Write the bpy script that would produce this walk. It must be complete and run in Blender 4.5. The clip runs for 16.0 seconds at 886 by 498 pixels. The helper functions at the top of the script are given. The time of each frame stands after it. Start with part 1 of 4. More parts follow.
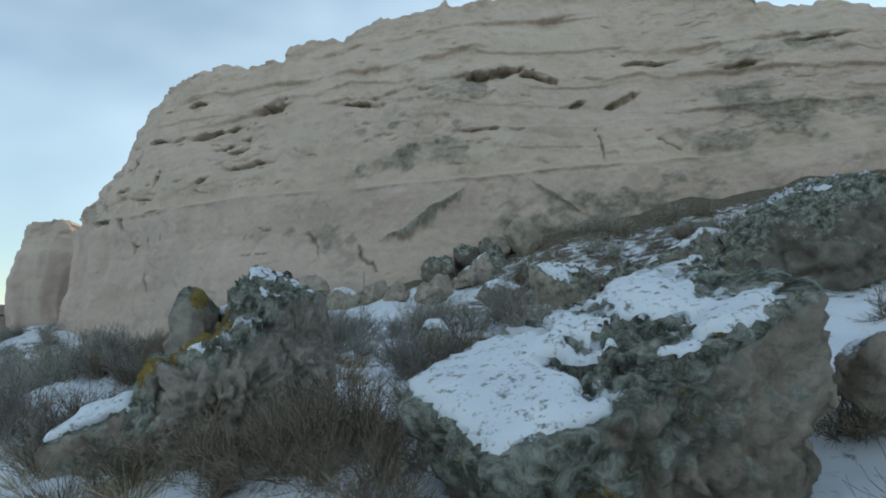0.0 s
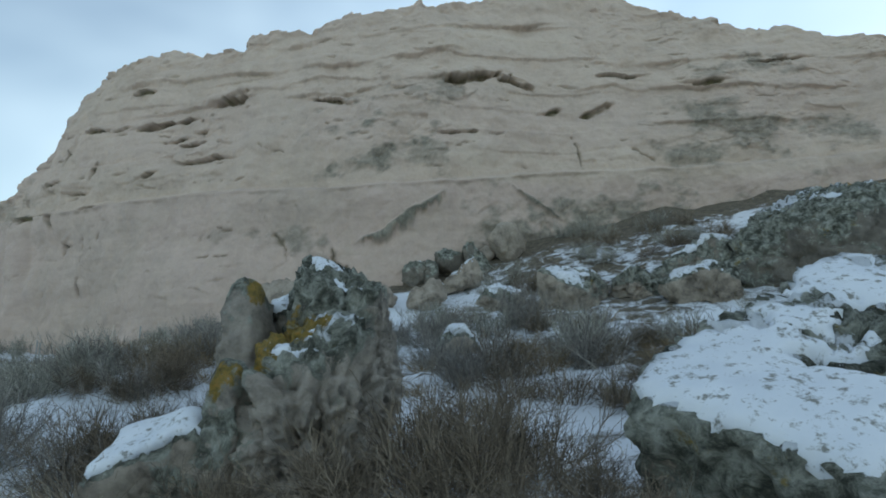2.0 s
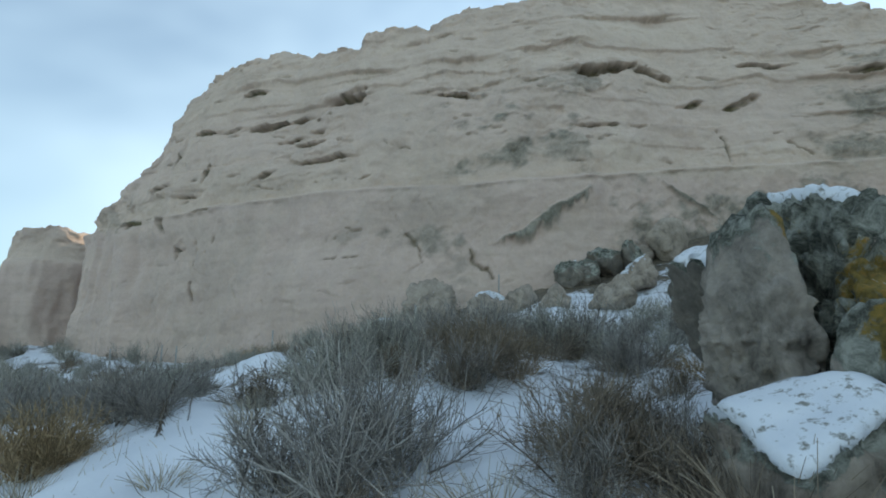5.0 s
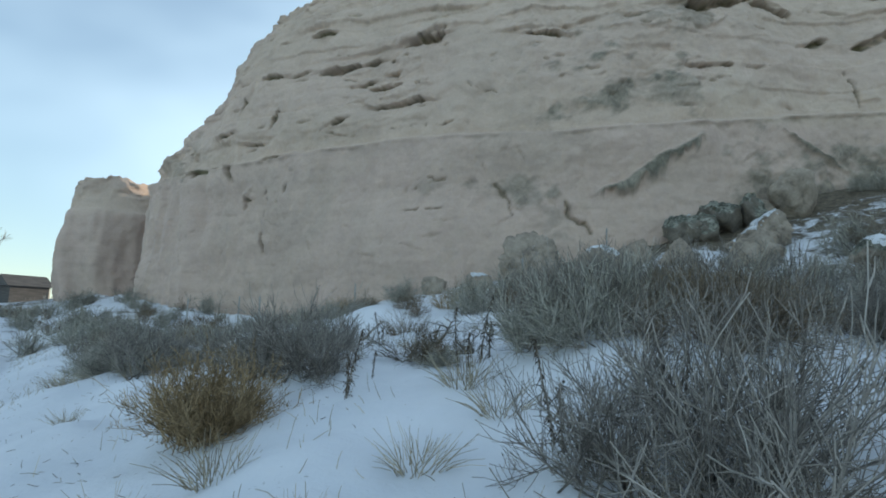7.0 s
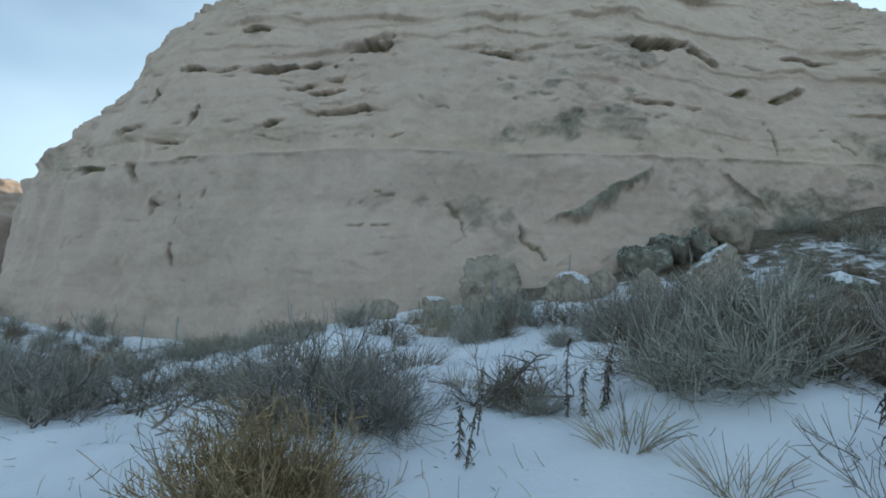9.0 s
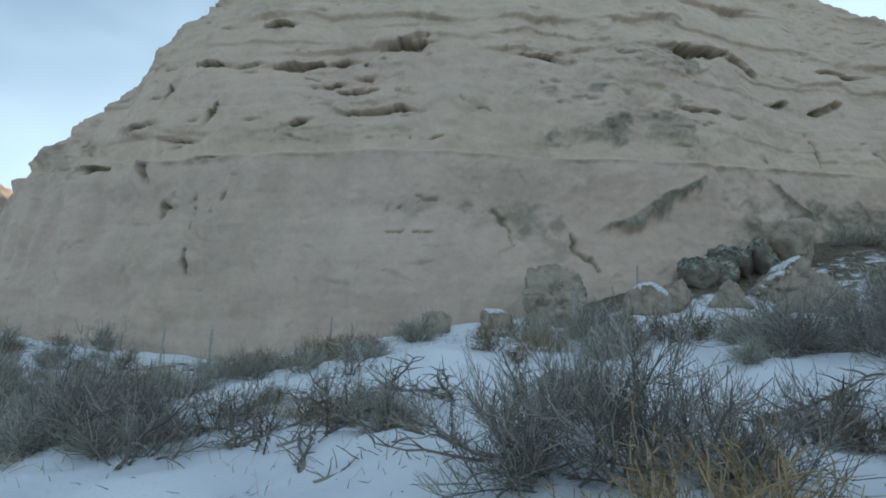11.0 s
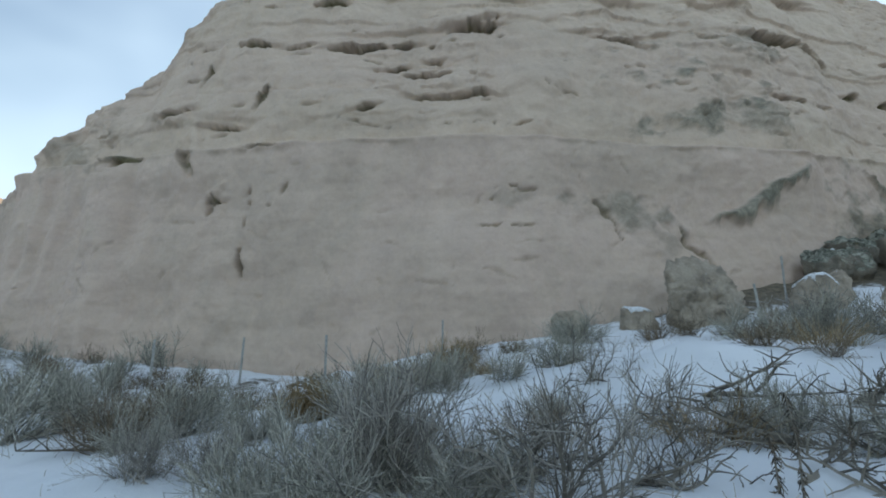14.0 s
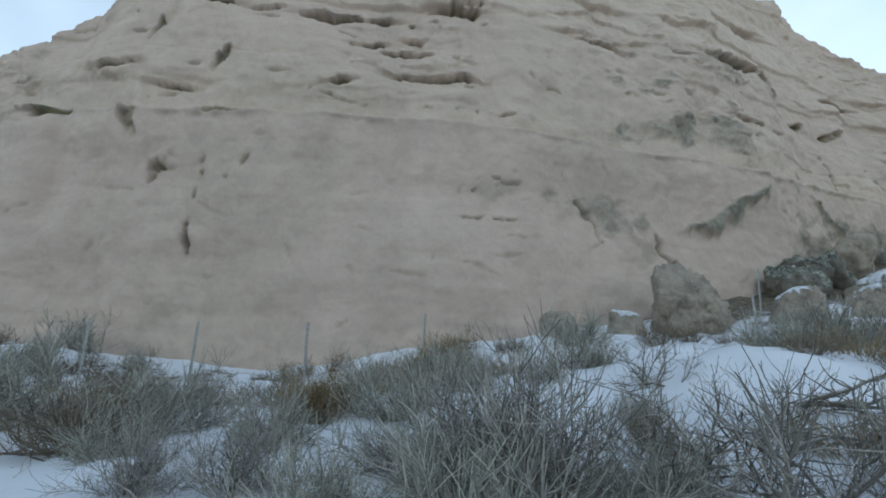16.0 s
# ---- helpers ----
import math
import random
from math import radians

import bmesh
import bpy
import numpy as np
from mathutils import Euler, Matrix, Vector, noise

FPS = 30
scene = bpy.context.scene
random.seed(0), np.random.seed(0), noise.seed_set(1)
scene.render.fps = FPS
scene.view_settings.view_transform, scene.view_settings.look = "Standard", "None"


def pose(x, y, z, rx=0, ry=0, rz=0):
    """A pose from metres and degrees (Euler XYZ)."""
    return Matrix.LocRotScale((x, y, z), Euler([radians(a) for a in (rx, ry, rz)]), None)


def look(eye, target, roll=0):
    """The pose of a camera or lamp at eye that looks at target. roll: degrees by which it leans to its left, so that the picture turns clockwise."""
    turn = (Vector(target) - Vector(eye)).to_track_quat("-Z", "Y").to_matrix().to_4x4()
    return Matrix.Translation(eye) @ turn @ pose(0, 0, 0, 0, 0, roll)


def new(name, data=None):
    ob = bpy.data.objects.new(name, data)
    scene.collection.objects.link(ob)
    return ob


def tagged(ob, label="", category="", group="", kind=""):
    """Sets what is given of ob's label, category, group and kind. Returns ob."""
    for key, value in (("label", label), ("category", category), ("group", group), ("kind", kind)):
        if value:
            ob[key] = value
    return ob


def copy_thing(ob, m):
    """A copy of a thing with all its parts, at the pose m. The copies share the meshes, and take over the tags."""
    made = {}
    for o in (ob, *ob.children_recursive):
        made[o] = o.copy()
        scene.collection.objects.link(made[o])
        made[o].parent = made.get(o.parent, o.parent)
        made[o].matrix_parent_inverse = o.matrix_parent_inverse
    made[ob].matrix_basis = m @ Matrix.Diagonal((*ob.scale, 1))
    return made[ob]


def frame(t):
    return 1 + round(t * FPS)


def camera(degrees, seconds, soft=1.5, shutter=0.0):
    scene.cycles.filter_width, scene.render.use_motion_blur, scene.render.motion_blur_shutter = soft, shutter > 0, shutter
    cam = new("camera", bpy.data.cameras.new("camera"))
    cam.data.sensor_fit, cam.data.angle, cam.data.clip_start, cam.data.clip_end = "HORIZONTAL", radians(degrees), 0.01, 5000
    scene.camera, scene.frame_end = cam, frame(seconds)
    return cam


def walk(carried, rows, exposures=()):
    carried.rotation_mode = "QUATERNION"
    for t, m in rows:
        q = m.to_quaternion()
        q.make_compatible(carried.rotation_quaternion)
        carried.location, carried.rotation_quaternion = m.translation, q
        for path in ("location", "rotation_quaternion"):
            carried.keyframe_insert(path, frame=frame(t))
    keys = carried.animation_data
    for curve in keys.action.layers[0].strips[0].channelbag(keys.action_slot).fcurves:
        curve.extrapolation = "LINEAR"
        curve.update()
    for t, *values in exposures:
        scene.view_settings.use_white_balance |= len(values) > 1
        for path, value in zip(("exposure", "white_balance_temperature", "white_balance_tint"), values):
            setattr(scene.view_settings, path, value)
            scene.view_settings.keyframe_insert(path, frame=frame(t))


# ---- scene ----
cam = camera(79.0, 16.0, soft=1.8)
PATH = [
    (0, (-0.178, 0.042, 1.425), (-0.215, 2.017, 1.735), -1.2),
    (0.5, (-0.577, 0.28, 1.42), (-0.488, 2.257, 1.71), -1.0),
    (1, (-1.119, 0.574, 1.395), (-1.0, 2.546, 1.705), -0.6),
    (1.5, (-1.587, 0.856, 1.363), (-1.348, 2.817, 1.677), -1.0),
    (2, (-2.097, 1.019, 1.353), (-1.869, 2.976, 1.699), -1.5),
    (2.5, (-2.604, 1.184, 1.365), (-2.23, 3.129, 1.645), 0.6),
    (3, (-3.381, 1.622, 1.377), (-3.215, 3.592, 1.68), -3.7),
    (5.5, (-6.534, 3.407, 0.823), (-6.409, 5.354, 1.262), -0.8),
    (6, (-6.965, 3.782, 0.784), (-6.88, 5.752, 1.116), -1.1),
    (6.5, (-7.475, 4.119, 0.843), (-7.542, 6.091, 1.17), 1.8),
    (7, (-7.922, 4.485, 0.858), (-7.917, 6.463, 1.153), 0.8),
    (7.5, (-8.407, 4.845, 0.897), (-8.426, 6.812, 1.258), 0.5),
    (8, (-8.843, 5.215, 0.904), (-8.724, 7.18, 1.255), 1.2),
    (10.5, (-10.684, 7.067, 0.877), (-10.176, 8.944, 1.343), 0.3),
    (11, (-11.252, 7.56, 0.857), (-10.779, 9.448, 1.318), 1.6),
    (11.5, (-11.856, 8.05, 0.83), (-11.377, 9.935, 1.296), -1.5),
    (12, (-12.565, 8.518, 0.769), (-12.134, 10.421, 1.208), 0.5),
    (12.5, (-13.171, 8.972, 0.721), (-12.701, 10.871, 1.136), -1.7),
    (13, (-13.69, 9.401, 0.684), (-13.228, 11.303, 1.097), 1.5),
    (13.5, (-14.004, 9.881, 0.687), (-13.441, 11.744, 1.149), -0.6),
    (14, (-14.226, 10.303, 0.701), (-13.628, 12.139, 1.22), -0.0),
    (14.5, (-14.362, 10.669, 0.717), (-13.623, 12.451, 1.247), -1.7),
    (15, (-14.663, 11.051, 0.71), (-13.976, 12.847, 1.26), -2.1),
    (15.5, (-14.942, 11.357, 0.668), (-14.135, 13.124, 1.145), 3.1),
    (16, (-15.149, 11.669, 0.664), (-14.284, 13.393, 1.192), 1.8),
]
walk(cam, [(t, look(eye, target, roll)) for t, eye, target, roll in PATH], [(0, 0.34, 8000, 13.0), (5.5, 0.47, 7750, 11.5), (9, 0.34, 7600, 11.5), (13, 0.40, 7900, 14.5), (16, 0.56, 8050, 17)])

# ---------------------------------------------------------------- light
SUN_ELEV, SUN_AZ = 17.0, 58.0          # degrees above the horizon; to the right of +y: behind the cliff
world = bpy.data.worlds.new("sky")
scene.world = world
world.use_nodes = True
wn, wl = world.node_tree.nodes, world.node_tree.links
wn.clear()
w_out = wn.new("ShaderNodeOutputWorld")
w_bg = wn.new("ShaderNodeBackground")
w_bg.inputs["Strength"].default_value = 0.15
w_sky = wn.new("ShaderNodeTexSky")
w_sky.sky_type = "NISHITA"
w_sky.sun_disc = False
w_sky.sun_elevation = radians(SUN_ELEV)
w_sky.sun_rotation = radians(SUN_AZ)
w_sky.altitude = 600
w_sky.air_density = 1.3
w_sky.dust_density = 0.3
w_sky.ozone_density = 2.5
# thin high cloud drifting over the blue
w_co = wn.new("ShaderNodeTexCoord")
w_map = wn.new("ShaderNodeMapping")
w_map.inputs["Scale"].default_value = (0.9, 0.9, 1.3)
w_map.inputs["Rotation"].default_value = (0.3, 0.9, 0.4)
w_noise = wn.new("ShaderNodeTexNoise")
w_noise.inputs["Scale"].default_value = 1.2
w_noise.inputs["Detail"].default_value = 4
w_noise.inputs["Roughness"].default_value = 0.52
w_noise.inputs["Distortion"].default_value = 0.25
w_ramp = wn.new("ShaderNodeValToRGB")
w_ramp.color_ramp.elements[0].position = 0.40
w_ramp.color_ramp.elements[0].color = (0.10, 0.10, 0.10, 1)
w_ramp.color_ramp.elements[1].position = 0.68
w_ramp.color_ramp.elements[1].color = (0.7, 0.7, 0.7, 1)
w_mix = wn.new("ShaderNodeMix")
w_mix.data_type = "RGBA"
w_mix.inputs["B"].default_value = (4.2, 6.3, 8.3, 1)
wl.new(w_co.outputs["Generated"], w_map.inputs["Vector"])
wl.new(w_map.outputs["Vector"], w_noise.inputs["Vector"])
wl.new(w_noise.outputs["Fac"], w_ramp.inputs["Fac"])
wl.new(w_ramp.outputs["Color"], w_mix.inputs["Factor"])
w_blue = wn.new("ShaderNodeMix")          # clear winter air
w_blue.data_type, w_blue.blend_type = "RGBA", "MULTIPLY"
w_blue.inputs["Factor"].default_value = 1.0
w_blue.inputs["B"].default_value = (0.84, 1.0, 1.12, 1)
wl.new(w_sky.outputs["Color"], w_blue.inputs["A"])
wl.new(w_blue.outputs["Result"], w_mix.inputs["A"])
wl.new(w_mix.outputs["Result"], w_bg.inputs["Color"])
wl.new(w_bg.outputs["Background"], w_out.inputs["Surface"])

sun = new("sun", bpy.data.lights.new("sun", "SUN"))
sun.data.energy, sun.data.angle, sun.data.color = 3.0, radians(0.5), (1.0, 0.93, 0.82)
sun_from = Vector((math.sin(radians(SUN_AZ)) * math.cos(radians(SUN_ELEV)), math.cos(radians(SUN_AZ)) * math.cos(radians(SUN_ELEV)), math.sin(radians(SUN_ELEV))))
sun.matrix_world = look(sun_from * 100, (0, 0, 0))


# ---------------------------------------------------------------- noise
def lattice(ix, iy, iz, seed):
    h = (ix * 374761393 + iy * 668265263 + iz * 2147483647 + seed * 974634777) & 0xFFFFFFFF
    h = ((h ^ (h >> 13)) * 1274126177) & 0xFFFFFFFF
    h = ((h ^ (h >> 16)) * 2246822519) & 0xFFFFFFFF
    return ((h ^ (h >> 15)) & 0xFFFF) / 32767.5 - 1.0


def value_noise(x, y, z, seed=0):
    """Smooth noise from -1 to 1 on arrays."""
    x, y, z = np.broadcast_arrays(np.asarray(x, float), np.asarray(y, float), np.asarray(z, float))
    fx, fy, fz = np.floor(x), np.floor(y), np.floor(z)
    ix, iy, iz = fx.astype(np.int64), fy.astype(np.int64), fz.astype(np.int64)
    u, v, w = x - fx, y - fy, z - fz
    u, v, w = u * u * (3 - 2 * u), v * v * (3 - 2 * v), w * w * (3 - 2 * w)
    total = 0.0
    for a in (0, 1):
        for b in (0, 1):
            for c in (0, 1):
                share = (u if a else 1 - u) * (v if b else 1 - v) * (w if c else 1 - w)
                total = total + share * lattice(ix + a, iy + b, iz + c, seed)
    return total


def fbm(x, y, z, octaves=4, seed=0, gain=0.5):
    total, amp, f = 0.0, 1.0, 1.0
    for o in range(octaves):
        total = total + amp * value_noise(x * f, y * f, z * f, seed + 17 * o)
        amp, f = amp * gain, f * 2.03
    return total


def smooth(a, b, x):
    t = np.clip((x - a) / (b - a), 0, 1)
    return t * t * (3 - 2 * t)


# ---------------------------------------------------------------- materials
def material(name, rough=0.9):
    m = bpy.data.materials.new(name)
    m.use_nodes = True
    nodes, links = m.node_tree.nodes, m.node_tree.links
    bsdf = nodes["Principled BSDF"]
    bsdf.inputs["Roughness"].default_value = rough
    bsdf.inputs["Specular IOR Level"].default_value = 0.25
    return m, nodes, links, bsdf


def coords(nodes, links, scale=(1, 1, 1), which="Object"):
    co, mp = nodes.new("ShaderNodeTexCoord"), nodes.new("ShaderNodeMapping")
    mp.inputs["Scale"].default_value = scale
    links.new(co.outputs[which], mp.inputs["Vector"])
    return mp.outputs["Vector"]


def noise_node(nodes, links, vec, scale, detail=6, rough=0.6, distortion=0.0):
    n = nodes.new("ShaderNodeTexNoise")
    n.inputs["Scale"].default_value, n.inputs["Detail"].default_value = scale, detail
    n.inputs["Roughness"].default_value, n.inputs["Distortion"].default_value = rough, distortion
    links.new(vec, n.inputs["Vector"])
    return n.outputs["Fac"]


def ramp(nodes, links, fac, stops):
    r = nodes.new("ShaderNodeValToRGB")
    e = r.color_ramp.elements
    while len(e) < len(stops):
        e.new(0.5)
    for el, (p, c) in zip(e, stops):
        el.position = p
        el.color = (*c, 1) if isinstance(c, tuple) else (c, c, c, 1)
    links.new(fac, r.inputs["Fac"])
    return r.outputs["Color"]


def mix(nodes, links, fac, a, b, blend="MIX"):
    m = nodes.new("ShaderNodeMix")
    m.data_type, m.blend_type = "RGBA", blend
    for key, v in (("Factor", fac), ("A", a), ("B", b)):
        if isinstance(v, (tuple, float, int)):
            m.inputs[key].default_value = (*v, 1) if isinstance(v, tuple) else v
        else:
            links.new(v, m.inputs[key])
    return m.outputs["Result"]


def bump(nodes, links, bsdf, parts):
    """parts: (height, strength, distance), the last one on top."""
    last = None
    for h, strength, dist in parts:
        b = nodes.new("ShaderNodeBump")
        b.inputs["Strength"].default_value, b.inputs["Distance"].default_value = strength, dist
        links.new(h, b.inputs["Height"])
        if last:
            links.new(last, b.inputs["Normal"])
        last = b.outputs["Normal"]
    links.new(last, bsdf.inputs["Normal"])


def attribute(nodes, name):
    a = nodes.new("ShaderNodeAttribute")
    a.attribute_name = name
    return a.outputs["Fac"]


def sandstone():
    m, n, l, bsdf = material("pale_sandstone", 0.95)
    v = coords(n, l)
    flat = coords(n, l, (0.10, 0.10, 1.0))
    tall = coords(n, l, (1.0, 1.0, 0.16))
    big = noise_node(n, l, v, 0.22, 6, 0.6, 0.5)
    low = ramp(n, l, big, [(0.30, (0.435, 0.344, 0.284)), (0.44, (0.485, 0.373, 0.308)), (0.56, (0.51, 0.387, 0.325)), (0.70, (0.50, 0.398, 0.318))])
    high = ramp(n, l, big, [(0.30, (0.465, 0.366, 0.29)), (0.5, (0.52, 0.408, 0.328)), (0.70, (0.55, 0.440, 0.352))])
    base = mix(n, l, attribute(n, "bed"), low, high)
    bands = noise_node(n, l, flat, 1.5, 5, 0.55, 1.2)
    base = mix(n, l, 0.22, base, ramp(n, l, bands, [(0.32, 0.38), (0.5, 0.51), (0.68, 0.60)]), "OVERLAY")
    streak = noise_node(n, l, tall, 0.9, 6, 0.65, 0.6)
    base = mix(n, l, 0.25, base, ramp(n, l, streak, [(0.36, 0.42), (0.62, 0.56)]), "OVERLAY")
    mottle = noise_node(n, l, v, 1.1, 8, 0.68, 0.3)
    base = mix(n, l, 0.26, base, ramp(n, l, mottle, [(0.33, 0.36), (0.5, 0.52), (0.66, 0.60)]), "OVERLAY")
    grain = noise_node(n, l, v, 9.0, 8, 0.7)
    base = mix(n, l, 0.25, base, ramp(n, l, grain, [(0.3, 0.38), (0.7, 0.60)]), "OVERLAY")
    crust = noise_node(n, l, v, 2.6, 8, 0.72, 0.6)
    crust_col = ramp(n, l, crust, [(0.3, (0.085, 0.08, 0.062)), (0.48, (0.18, 0.165, 0.13)), (0.64, (0.33, 0.29, 0.235))])
    base = mix(n, l, attribute(n, "crust"), base, crust_col)
    # hollow olive with shade painted in, laid into cracks and under beds too
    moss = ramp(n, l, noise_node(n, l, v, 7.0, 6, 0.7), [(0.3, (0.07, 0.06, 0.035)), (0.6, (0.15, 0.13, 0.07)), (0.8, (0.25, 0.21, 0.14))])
    base = mix(n, l, attribute(n, "olive_shade"), base, moss)
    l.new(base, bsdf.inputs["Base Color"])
    bump(n, l, bsdf, [(noise_node(n, l, v, 2.2, 8, 0.66), 0.42, 0.10), (bands, 0.12, 0.08), (grain, 0.45, 0.03)])
    return m


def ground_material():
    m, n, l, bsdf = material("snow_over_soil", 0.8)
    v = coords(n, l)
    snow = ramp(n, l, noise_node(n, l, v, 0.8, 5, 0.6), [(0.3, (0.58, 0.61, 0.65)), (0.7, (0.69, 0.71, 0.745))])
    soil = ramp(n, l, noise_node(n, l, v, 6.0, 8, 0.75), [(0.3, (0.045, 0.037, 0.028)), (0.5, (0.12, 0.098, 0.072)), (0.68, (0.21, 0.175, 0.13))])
    patch = noise_node(n, l, v, 2.4, 8, 0.7, 0.5)
    add = n.new("ShaderNodeMath")
    add.operation = "ADD"
    l.new(attribute(n, "bare"), add.inputs[0])
    l.new(patch, add.inputs[1])
    fac = ramp(n, l, add.outputs["Value"], [(0.80, 0.0), (0.92, 1.0)])
    speck = ramp(n, l, noise_node(n, l, v, 26.0, 3, 0.6), [(0.66, 0.0), (0.72, 1.0)])
    speck2 = ramp(n, l, noise_node(n, l, v, 1.3, 3, 0.6), [(0.50, 0.0), (0.66, 0.7)])
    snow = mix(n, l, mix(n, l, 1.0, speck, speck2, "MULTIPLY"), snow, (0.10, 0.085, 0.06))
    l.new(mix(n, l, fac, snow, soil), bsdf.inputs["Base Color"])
    bump(n, l, bsdf, [(noise_node(n, l, v, 3.5, 6, 0.6), 0.35, 0.09), (noise_node(n, l, v, 22.0, 5, 0.7), 0.35, 0.018), (fac, 0.6, -0.03)])
    return m


def snow_material():
    m, n, l, bsdf = material("old_snow", 0.7)
    v = coords(n, l)
    a = noise_node(n, l, v, 3.0, 5, 0.6)
    speck = ramp(n, l, noise_node(n, l, v, 12.0, 7, 0.72), [(0.54, 0.0), (0.63, 0.85)])
    l.new(mix(n, l, speck, ramp(n, l, a, [(0.3, (0.56, 0.59, 0.635)), (0.7, (0.68, 0.70, 0.73))]), (0.13, 0.12, 0.09)), bsdf.inputs["Base Color"])
    bump(n, l, bsdf, [(a, 0.3, 0.05), (noise_node(n, l, v, 30.0, 5, 0.7), 0.3, 0.01)])
    return m


def rock_material(name, stops, lichen=0.5, moss=0.55, pale=0.0):
    """Weathered boulder: stops of grey, grey-green lichen crust on what faces up, ochre moss in patches."""
    m, n, l, bsdf = material(name, 0.95)
    v = coords(n, l)
    base = ramp(n, l, noise_node(n, l, v, 2.2, 9, 0.7, 0.4), stops)
    grain = noise_node(n, l, v, 14.0, 8, 0.72)
    base = mix(n, l, 0.4, base, ramp(n, l, grain, [(0.3, 0.3), (0.7, 0.66)]), "OVERLAY")
    up = attribute(n, "up")
    crust = noise_node(n, l, v, 5.5, 8, 0.75, 0.4)
    crust_col = ramp(n, l, crust, [(0.34, (0.022, 0.024, 0.018)), (0.44, (0.09, 0.092, 0.074)), (0.52, (0.21, 0.215, 0.18)), (0.62, (0.38, 0.38, 0.33))])
    reach = n.new("ShaderNodeMath")
    reach.operation = "MULTIPLY_ADD"
    broad = n.new("ShaderNodeMath")
    broad.operation = "MULTIPLY_ADD"
    l.new(noise_node(n, l, v, 1.1, 4, 0.6), broad.inputs[0])
    broad.inputs[1].default_value = 1.2
    l.new(up, broad.inputs[2])
    l.new(crust, reach.inputs[0])
    reach.inputs[1].default_value = 1.3 if lichen > 0.1 else 0.0
    l.new(broad.outputs["Value"], reach.inputs[2])
    thin = n.new("ShaderNodeMath")
    thin.operation = "MULTIPLY"
    l.new(reach.outputs["Value"], thin.inputs[0])
    thin.inputs[1].default_value = 0.4
    lich = ramp(n, l, thin.outputs["Value"], [(min(0.97, 0.4 * (1.90 - lichen)), 0.0), (min(1.0, 0.4 * (2.02 - lichen)), 1.0)])
    base = mix(n, l, lich, base, crust_col)
    spot = n.new("ShaderNodeMath")
    spot.operation = "MULTIPLY"
    l.new(noise_node(n, l, v, 3.2, 7, 0.72), spot.inputs[0])
    l.new(lich, spot.inputs[1])
    base = mix(n, l, ramp(n, l, spot.outputs["Value"], [(moss, 0.0), (moss + 0.07, 0.85)]), base,
               ramp(n, l, grain, [(0.35, (0.09, 0.065, 0.018)), (0.6, (0.30, 0.20, 0.04))]))
    gold = n.new("ShaderNodeMath")
    gold.operation = "MULTIPLY_ADD"
    l.new(noise_node(n, l, v, 6.0, 6, 0.7, 0.5), gold.inputs[0])
    gold.inputs[1].default_value = 1.3
    l.new(attribute(n, "ochre"), gold.inputs[2])
    base = mix(n, l, ramp(n, l, gold.outputs["Value"], [(0.86, 0.0), (0.98, 0.9)]), base,
               ramp(n, l, grain, [(0.32, (0.10, 0.075, 0.02)), (0.52, (0.27, 0.175, 0.035)), (0.68, (0.42, 0.20, 0.04))]))
    fine = noise_node(n, l, v, 7.0, 8, 0.72, 0.3)
    dust = n.new("ShaderNodeMath")
    dust.operation = "MULTIPLY_ADD"
    l.new(fine, dust.inputs[0])
    dust.inputs[1].default_value = 1.1
    l.new(attribute(n, "snow"), dust.inputs[2])
    lying = ramp(n, l, dust.outputs["Value"], [(0.60, 0.0), (0.66, 1.0)])
    base = mix(n, l, lying, base, ramp(n, l, grain, [(0.3, (0.58, 0.61, 0.65)), (0.7, (0.72, 0.74, 0.77))]))
    l.new(base, bsdf.inputs["Base Color"])
    bump(n, l, bsdf, [(noise_node(n, l, v, 3.5, 8, 0.7), 0.6, 0.10), (crust, 0.7, 0.05), (grain, 0.7, 0.025), (lying, 0.7, 0.03)])
    return m


def twig_material(name, dark, light, rough=0.9):
    """Dry wood and stalks; each stalk is a little different."""
    m, n, l, bsdf = material(name, rough)
    geo, info = n.new("ShaderNodeNewGeometry"), n.new("ShaderNodeObjectInfo")
    c = ramp(n, l, geo.outputs["Random Per Island"], [(0.0, dark), (0.65, light), (1.0, tuple(min(1, 1.5 * x) for x in light))])
    c = mix(n, l, 0.35, c, ramp(n, l, info.outputs["Random"], [(0.0, 0.36), (1.0, 0.62)]), "OVERLAY")
    v = coords(n, l)
    c = mix(n, l, 0.3, c, ramp(n, l, noise_node(n, l, v, 30.0, 4), [(0.3, 0.35), (0.7, 0.62)]), "OVERLAY")
    l.new(c, bsdf.inputs["Base Color"])
    return m


M_CLIFF = sandstone()
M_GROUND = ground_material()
M_SNOW = snow_material()
M_BOULDER = rock_material("lichen_rock", [(0.34, (0.12, 0.10, 0.08)), (0.46, (0.30, 0.25, 0.205)), (0.56, (0.40, 0.335, 0.275)), (0.70, (0.50, 0.425, 0.35))], 0.53, 0.60)
M_PALE = rock_material("pale_block", [(0.32, (0.15, 0.125, 0.10)), (0.44, (0.32, 0.265, 0.215)), (0.56, (0.42, 0.35, 0.285)), (0.72, (0.47, 0.395, 0.325))], -0.15, 0.70)
M_WORN = rock_material("worn_grey_block", [(0.32, (0.11, 0.095, 0.08)), (0.44, (0.27, 0.235, 0.20)), (0.55, (0.40, 0.345, 0.295)), (0.70, (0.47, 0.41, 0.35))], 0.22, 0.62)
M_ROCK = rock_material("grey_rock", [(0.3, (0.10, 0.092, 0.08)), (0.5, (0.19, 0.168, 0.14)), (0.7, (0.29, 0.25, 0.205))], 0.45, 0.60)
